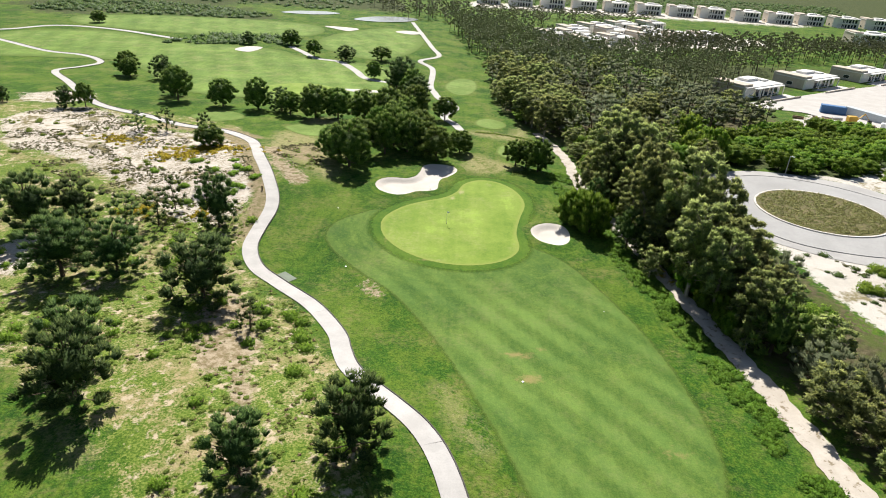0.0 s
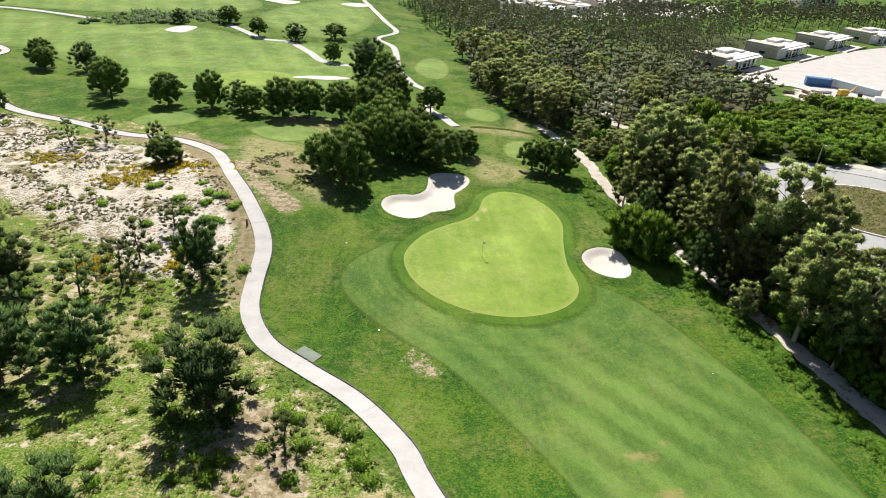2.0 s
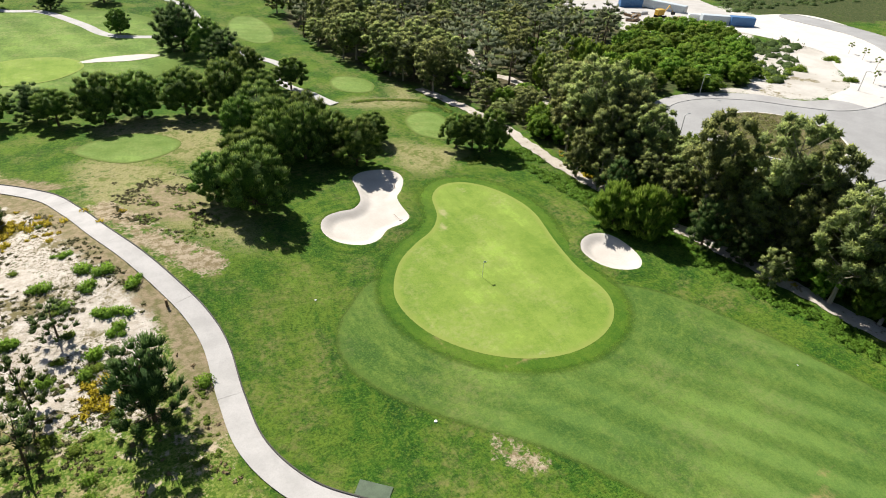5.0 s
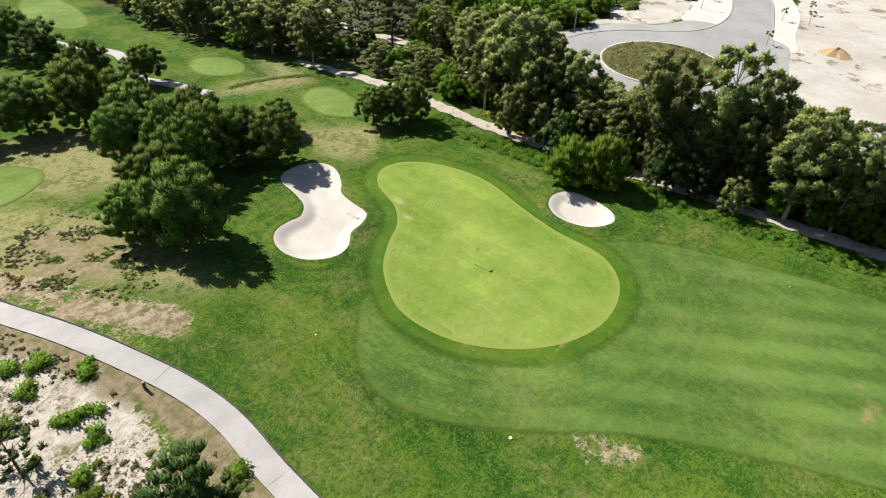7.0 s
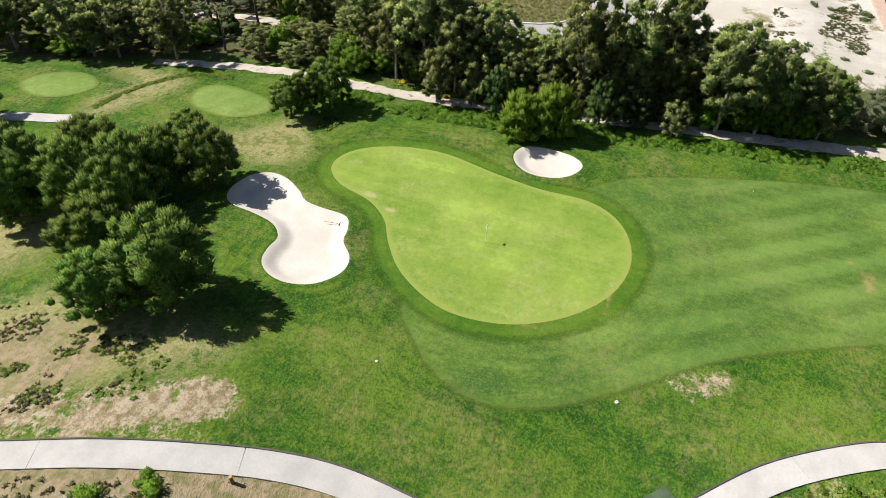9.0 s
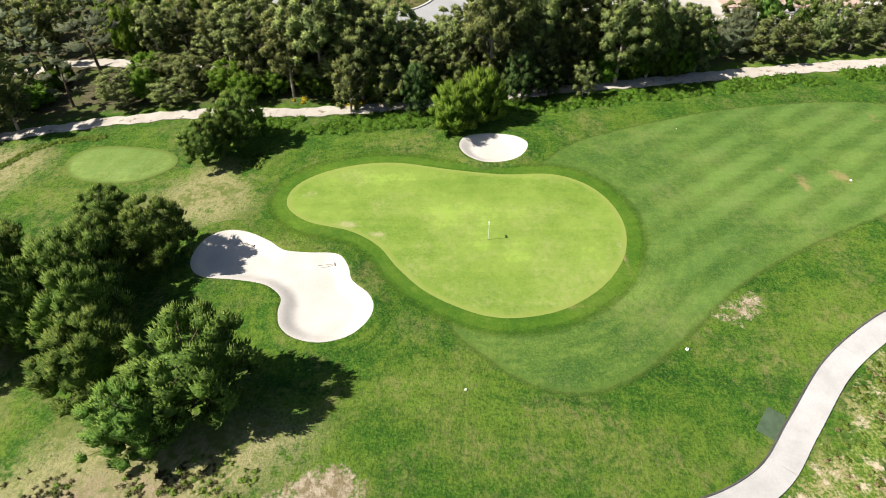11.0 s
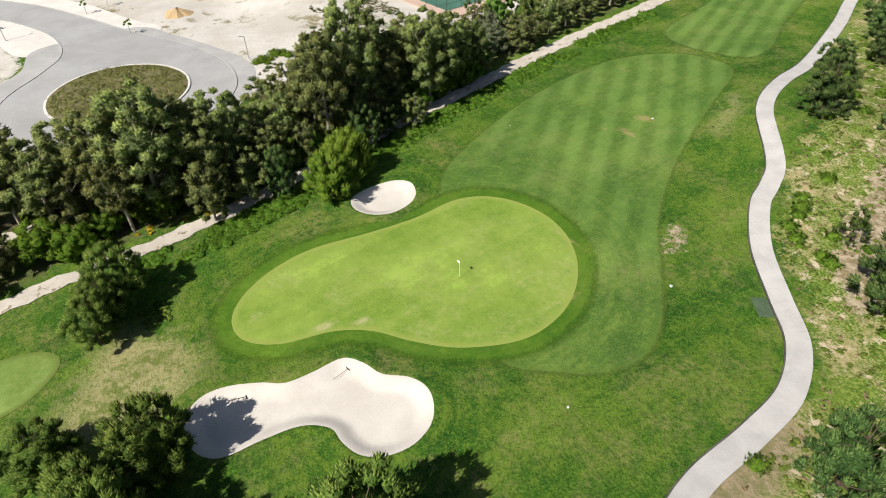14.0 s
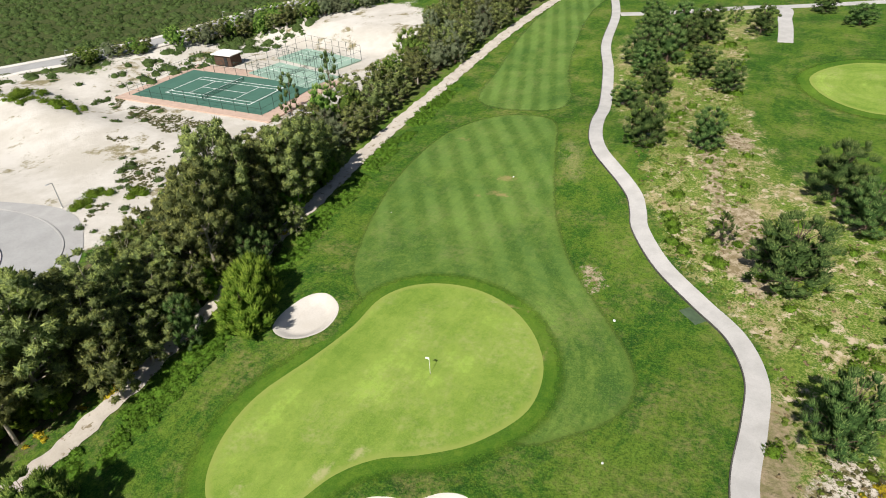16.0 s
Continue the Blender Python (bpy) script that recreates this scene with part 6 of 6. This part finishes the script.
def far_wood(outline, count, gap, tall, wide, label):
    """A distant wood of trunks and crowns, joined."""
    line = np.array(outline, float)
    lo, hi = line.min(0), line.max(0)
    done = []
    leaves, verts, faces = [], [], []
    for _ in range(count * 30):
        x, y = grove.uniform(lo[0], hi[0]), grove.uniform(lo[1], hi[1])
        if len(done) < count and inside(line, np.array([x]), np.array([y]))[0] and not any((x - a) ** 2 + (y - c) ** 2 < gap * gap for a, c in done):
            done.append((x, y))
            k, z = grove.randrange(len(FAR)), ground_at(x, y)
            h, w, turn = grove.uniform(*tall), grove.uniform(*wide), grove.uniform(0, 6.28)
            co = FAR_LEAVES[k] * np.array([w / 5.8, w / 5.8, h / 10.0])
            co = np.stack([co[:, 0] * math.cos(turn) - co[:, 1] * math.sin(turn), co[:, 0] * math.sin(turn) + co[:, 1] * math.cos(turn), co[:, 2]], 1)
            leaves.append(co + np.array([x, y, z]))
            add_tube(verts, faces, [(x, y, z - 0.2), (x, y, z + h * 0.85)], [0.17, 0.06], 5)
    q_ = np.concatenate(leaves).reshape(-1, 3, 3)
    stuff = new("distant_wood", leaf_mesh("distant_wood", q_, MAT_HAZYPINE))
    tagged(stuff, label, "wood", kind="stuff")
    trunks = new("distant_trunks", mesh_of("distant_trunks", verts, faces, MAT_BARK))
    tagged(trunks, "bare trunks of a distant pine wood", "trunks", kind="stuff")


FAR_LEAVES = []
for src in FAR:
    me = [o for o in src.children if o.name.startswith("crown")][0].data
    co = np.zeros(len(me.vertices) * 3)
    me.vertices.foreach_get("co", co)
    FAR_LEAVES.append(co.reshape(-1, 3))
far_wood([(16, 240), (76, 236), (90, 300), (58, 302), (42, 326), (22, 372), (-6, 362), (4, 305)], 200, 4.4, (8.0, 11.5), (5.5, 8.0), "pine wood with dark flat crowns behind the villas")
far_wood([(94, 300), (200, 326), (280, 338), (270, 380), (160, 362), (94, 348)], 165, 5.2, (8.0, 11.0), (5.5, 8.0), "pine wood between the rows of houses")
far_wood([(-30, 395), (30, 385), (120, 440), (140, 460), (40, 470), (-70, 480)], 120, 6.5, (6.0, 9.0), (6.0, 9.0), "distant pine wood beyond the ponds")
far_wood([(78, 222), (94, 218), (102, 226), (92, 244), (116, 262), (136, 284), (160, 300), (120, 302), (92, 298)], 60, 4.8, (7.5, 10.5), (4.5, 6.5), "pines around the villas of the new street")
fill(BELT, [(118, 20), (113, 10), (113, 2), (102, -4), (96, -11), (90, -21), (84, -31), (87, -34), (95, -23), (101, -13), (108, -8), (116, -3), (118, 10), (122, 18)], 34, 2.8, (3.5, 6.0), (4.0, 6.0), "trees between the courts and the road")
fill(BELT, [(124, 23), (134, 38), (131, 40), (120, 24)], 10, 2.8, (2.5, 4.0), (3.5, 5.5), "trees between the courts and the road")
for x, y, h, w in ((59.1, 29.7, 9.5, 4.6), (60.3, 41.0, 8.5, 4.4)):
    plant(THIN, x, y, h, w, "thin pines beside the tennis court")
for x, y in ((93.9, 97.5), (126.3, 126), (132, 132.8), (134.9, 138.3), (114.7, 119.2), (112.5, 101.4), (131.5, 106.8), (123, 99.2), (115, 96.6), (150, 122), (160, 140)):
    plant(SAPLINGS, x, y, 3.0, 1.7, "street saplings", "young street tree with a thin crown in the paving")


def clumps(name, label, category, places, sizes, leaf, count, mat, seed, flat=0.6):
    """Low plants that nobody could count, joined: an uneven heart each, with leaves all over it."""
    g = np.random.default_rng(seed)
    places, sizes = np.asarray(places), np.asarray(sizes)
    z = height(places[:, 0], places[:, 1])
    k = len(places)
    base = np.column_stack([places, z])
    v, f = BALLS[1]
    knob = base[:, None, :] + v[None] * sizes[:, None, None] * 0.8 * g.uniform(0.65, 1.15, (k, len(v), 1)) * np.array([1, 1, flat])
    knob_lean = np.broadcast_to(v + np.array([0, 0, 0.5]), knob.shape)
    keep = v[f].mean(1)[:, 2] > -0.2
    f = f[keep]
    knob, knob_lean = knob[:, f].reshape(-1, 3, 3), knob_lean[:, f].reshape(-1, 3, 3)
    u = unit(g.normal(0, 1, (k * count, 3)))
    u[:, 2] = np.abs(u[:, 2])
    s = np.repeat(sizes, count)[:, None]
    p = np.repeat(base, count, 0) + u * np.array([1, 1, flat]) * s * g.uniform(0.55, 1.0, (k * count, 1)) - np.array([0, 0, 0.02])
    length = leaf * np.clip(s[:, 0], 0.35, 1.4)
    tris = blades(p, unit(u + np.array([0, 0, 0.5])), length, length * 0.25, 2, 0.5, g, True)
    lean = np.repeat(unit(u * 0.6 + np.array([0, 0, 0.7])), 2, 0) + g.normal(0, 0.25, (k * count * 2, 3))
    lean = np.concatenate([knob_lean, np.repeat(lean[:, None, :], 3, 1)])
    # Low plants get their top leaves coloured lighter too, a painted top light.
    top_light = np.concatenate([np.full(len(knob), 0.4), np.repeat(u[:, 2] * 0.75, 2)])
    return tagged(new(name, leaf_mesh(name, np.concatenate([knob, tris]), mat, lean, top_light)), label, category, kind="stuff")


def scatter(g, outline, n, keep=None, patchy=0.0, scale=0.15):
    """Random places inside an outline, in drifts, off the paths."""
    line = np.array(outline, float)
    lo, hi = line.min(0), line.max(0)
    q = g.uniform(lo, hi, (n * 3, 2))
    q = q[inside(line, q[:, 0], q[:, 1])][:n]
    if patchy:
        v = np.array([noise.noise(Vector((x * scale, y * scale, 3.1))) for x, y in q])
        q = q[v > patchy - 0.5]
    for path, gap in ((PATH_A, 1.4), (TRACK, 1.3), (TRACK_WOOD, 1.3), (PATH_B, 1.5), (PATH_E, 1.8)):
        q = q[nearest(path, q[:, 0], q[:, 1], False)[0] > gap]
    for line in FAIRWAYS + SANDS[:2] + [MEADOW]:
        q = q[~inside(line, q[:, 0], q[:, 1])]
    return q


g = np.random.default_rng(5)
SCRUB_BED = [(-4, 36), (-8, 47), (-11, 56), (-15, 63), (-25, 72.5), (-28.5, 80), (-30, 92), (-42, 92), (-55, 84), (-62, 66), (-50, 55), (-38, 46), (-26, 34), (-20, 20), (-15, 5), (-14, -20), (-8, -30), (4, -20), (5, 5), (-1, 24)]
q = scatter(g, SCRUB_BED, 3000, None, 0.4)
clumps("weeds", "low green weeds and small bushes in the scrub", "weeds", q, g.uniform(0.12, 0.48, len(q)), 0.3, 18, MAT_WEED, 1, 0.5)
q = scatter(g, SCRUB_BED, 150)
clumps("shrubs", "small round green shrubs in the scrub", "shrubs", q, g.uniform(0.5, 1.15, len(q)), 0.28, 110, MAT_ACACIA, 2, 0.8)
q = scatter(g, SCRUB_BED, 1500, None, 0.45, 0.3)
clumps("dry_grass", "tufts of dry straw-coloured grass", "grass", q, g.uniform(0.1, 0.28, len(q)), 0.5, 7, MAT_DRYTUFT, 3)
DUNE_BED = [(-97, 130), (-97, 142), (-86, 148), (-68, 134), (-49, 128), (-41, 120), (-36, 110), (-33, 100), (-32, 90), (-36, 80), (-48, 84), (-60, 96), (-80, 108)]
q = scatter(g, DUNE_BED, 5200, None, 0.45, 0.16)
clumps("dune_plants", "low dark tufts of dune plants on white sand", "dune plants", q, g.uniform(0.10, 0.38, len(q)), 0.55, 7, MAT_HEATH, 4, 0.4)
q = scatter(g, DUNE_BED, 220, None, 0.5)
clumps("dune_shrubs", "small green shrubs on the dune sand", "shrubs", q, g.uniform(0.35, 0.85, len(q)), 0.3, 60, MAT_ACACIA, 5)
q = np.vstack([g.normal((x, y), 0.35, (4, 2)) for x, y in ((-37.4, 102.7), (-36.3, 98.4), (-35.2, 97.8), (-35.6, 95.2), (-38, 105.2), (-35.6, 104.6), (-37, 93), (-33.2, 101.6), (-40, 100), (-41.5, 104), (-44, 97), (-39.5, 109), (-46, 109), (-52, 104))])
clumps("dune_bushes", "knee-high dark green bushes on the white sand", "bushes", q, g.uniform(0.3, 0.9, len(q)), 0.36, 60, MAT_ACACIA, 15, 0.75)
q = np.vstack([g.normal(c, s, (n, 2)) for c, s, n in (((-66, 122), (3, 1.5), 60), ((-47, 117.5), (4, 1.8), 150), ((-52, 113), (2.5, 1.5), 60), ((-37.5, 88), (1.0, 1.0), 25), ((-47.5, 88), (1.3, 1.0), 30), ((27.6, 108), (0.6, 4), 16), ((31.2, 83), (0.6, 4), 10))])
clumps("yellow_flowers", "patches of low yellow flowers on the sand", "flowers", q, g.uniform(0.2, 0.55, len(q)), 0.65, 22, MAT_FLOWER, 6, 0.5)
VERGE = [(19.5, 118), (20, 108), (21.5, 98), (24, 84), (26.5, 73), (28.8, 60), (30.2, 48), (32, 34), (33, 20), (36, 20), (35.2, 36), (33, 54), (30.5, 68), (28.5, 80), (25.8, 95), (23.8, 106), (23.4, 118)]
q = scatter(g, VERGE, 2600, None, 0.36, 0.25)
clumps("verge_weeds", "bright green weeds along the verge of the track", "weeds", q, g.uniform(0.3, 0.85, len(q)), 0.34, 18, MAT_FERN, 7, 0.6)
q = np.vstack([g.normal((0, 0), 0.3, (260, 2)) + resample(smooth([(6.5, 148), (13, 146.7), (19, 142.5), (20.4, 133)], False), 0.08)[:260], g.uniform((12.5, 115.5), (15.5, 118), (60, 2))])
clumps("long_grass", "strip of long dark grass on the bank behind the tee", "grass", q, g.uniform(0.15, 0.4, len(q)), 0.5, 12, MAT_WEED, 16, 0.6)
q = scatter(g, [(-34, 127), (-27, 128), (-22.5, 121), (-23.5, 111), (-29, 109), (-34.5, 116)], 900, None, 0.5, 0.3)
clumps("heath", "low purple-brown heath on bare ground", "heath", q, g.uniform(0.08, 0.3, len(q)), 0.5, 8, MAT_HEATH, 17, 0.4)
q = scatter(g, [(-30, 122), (-24.5, 122), (-22.5, 116), (-24, 108), (-28.5, 107), (-33, 116)], 220, None, 0.45, 0.3)
clumps("weeds", "low weeds on bare ground under the pines", "weeds", q, g.uniform(0.1, 0.36, len(q)), 0.5, 12, MAT_WEED, 8, 0.5)
q = scatter(g, offset(ISLAND, -0.5), 1500)
clumps("heath", "low olive heath covering the traffic island", "heath", q, g.uniform(0.45, 0.95, len(q)), 0.3, 12, MAT_OLIVE, 9, 0.6)
q = np.vstack([scatter(g, o, n) for o, n in (([(124, 36), (136, 60), (180, 100), (320, 90), (320, -120), (110, -120), (118, -20)], 4600), ([(106, 44), (121, 38), (116, 12), (104, -20), (92, -8), (100, 12)], 130), ([(90, 124), (128, 146), (132, 156), (118, 160), (98, 140)], 60), ([(150, 190), (180, 230), (230, 260), (230, 190)], 200))])
q = q[nearest(far_road, q[:, 0], q[:, 1], False)[0] > 6]
clumps("scrubland", "dense dark green coastal scrub", "scrub", q, g.uniform(0.9, 2.4, len(q)), 0.42, 9, MAT_NEEDLE, 10, 0.7)
q = np.vstack([g.normal(c, s, (n, 2)) for c, s, n in (((64.5, 83), (0.9, 0.7), 8), ((66.3, 80), (0.9, 0.7), 8), ((60, 77), 1.0, 6), ((121, 60), (5, 2), 40), ((112, 58), (5, 2), 25), ((132, 70), (4, 3), 25), ((107.4, 132.9), 1.2, 8), ((110.7, 122.7), 0.8, 5), ((95.2, 129.1), (2.0, 1.2), 9), ((124, 134.5), 1.2, 6), ((100, 133), (3, 2), 9))])
clumps("sand_bushes", "large dark green bushes on the pale sand", "bushes", q, g.uniform(0.6, 1.3, len(q)), 0.3, 100, MAT_ACACIA, 18, 0.8)
q = np.vstack([scatter(g, [(112, 42), (99, 52), (76, 58), (72, 50), (98, 49.5)], 900, None, 0.4, 0.2), scatter(g, [(92, 62), (72, 69), (64, 80), (60, 88), (60, 72), (72, 62)], 700, None, 0.5, 0.2)])
clumps("dry_grass", "grey-brown dry tufts on the pale sand beside the courts", "grass", q, g.uniform(0.15, 0.5, len(q)), 0.3, 14, MAT_HEATH, 19, 0.5)
q = np.vstack([scatter(g, o, n) for o, n in (([(54, 84), (58, 66), (70, 58), (80, 66), (66, 76), (58, 92)], 40), ([(56, 50), (104, 48), (122, 40), (140, 52), (146, 70), (120, 64), (80, 60)], 70))])
clumps("sand_shrubs", "scattered dark shrubs on the pale sand", "shrubs", q, g.uniform(0.3, 1.2, len(q)), 0.3, 44, MAT_NEEDLE, 11, 0.5)
q = np.vstack([scatter(g, o, n) for o, n in (([(-120, 262), (-70, 276), (-75, 300), (-110, 296)], 110), ([(-225, 338), (-120, 352), (-100, 372), (-140, 395), (-230, 410)], 400), ([(-10, 560), (330, 540), (420, 760), (-60, 760)], 2200), ([(-260, 420), (-80, 420), (-40, 520), (-60, 760), (-300, 760)], 1500))])
clumps("distant_scrub", "distant dark green scrub and woodland", "scrub", q, g.uniform(1.2, 3.0, len(q)), 0.7, 6, MAT_NEEDLE, 12, 0.8)


def rough_grass(n, seed):
    """Tufts of uncut grass all over the rough near the green, leaning with the wind."""
    g = np.random.default_rng(seed)
    q = g.uniform((-34, 24), (34, 150), (n, 2))
    for line, gap in ((PATH_A, 1.35), (TRACK, 1.9), (PATH_B, 1.4)):
        q = q[nearest(resample(line, 2.0), q[:, 0], q[:, 1], False)[0] > gap]
    for line in FAIRWAYS + TEES + [offset(GREEN, 2.4)] + [offset(s_, 0.25) for s_ in SANDS[:2]] + SCRUBS[:1] + BARES + DUNES[:1]:
        q = q[~inside(line, q[:, 0], q[:, 1])]
    v = np.array([noise.noise(Vector((x * 0.45, y * 0.45, 1.7))) + 0.5 * noise.noise(Vector((x * 1.6, y * 1.6, 5.2))) for x, y in q])
    q = q[v > g.uniform(-0.7, 0.5, len(q))]
    p = np.column_stack([q, height(q[:, 0], q[:, 1]) - 0.01])
    axis = unit(np.column_stack([g.normal(0, 1.0, len(p)), g.normal(0, 1.0, len(p)), np.full(len(p), 0.22)]))
    size = g.uniform(0.08, 0.16, len(p))
    tri_ = blades(p, axis, size, size * 0.26, 3, 0.7, g, True)
    up = np.column_stack([g.normal(0, 0.3, len(tri_)), g.normal(0, 0.3, len(tri_)), np.ones(len(tri_))])
    tagged(new("rough_grass", leaf_mesh("rough_grass", tri_, MAT_BLADES, up)), "tufts of uneven uncut grass in the rough", "grass", kind="stuff")


rough_grass(26000, 21)
for src in PINES + ROUND + SAPLINGS + THIN + EUCAS + ACACIAS + CONES + FAR + FAREU + BELT:
    if src.name not in used_first:
        for o in (*src.children, src):
            bpy.data.objects.remove(o)
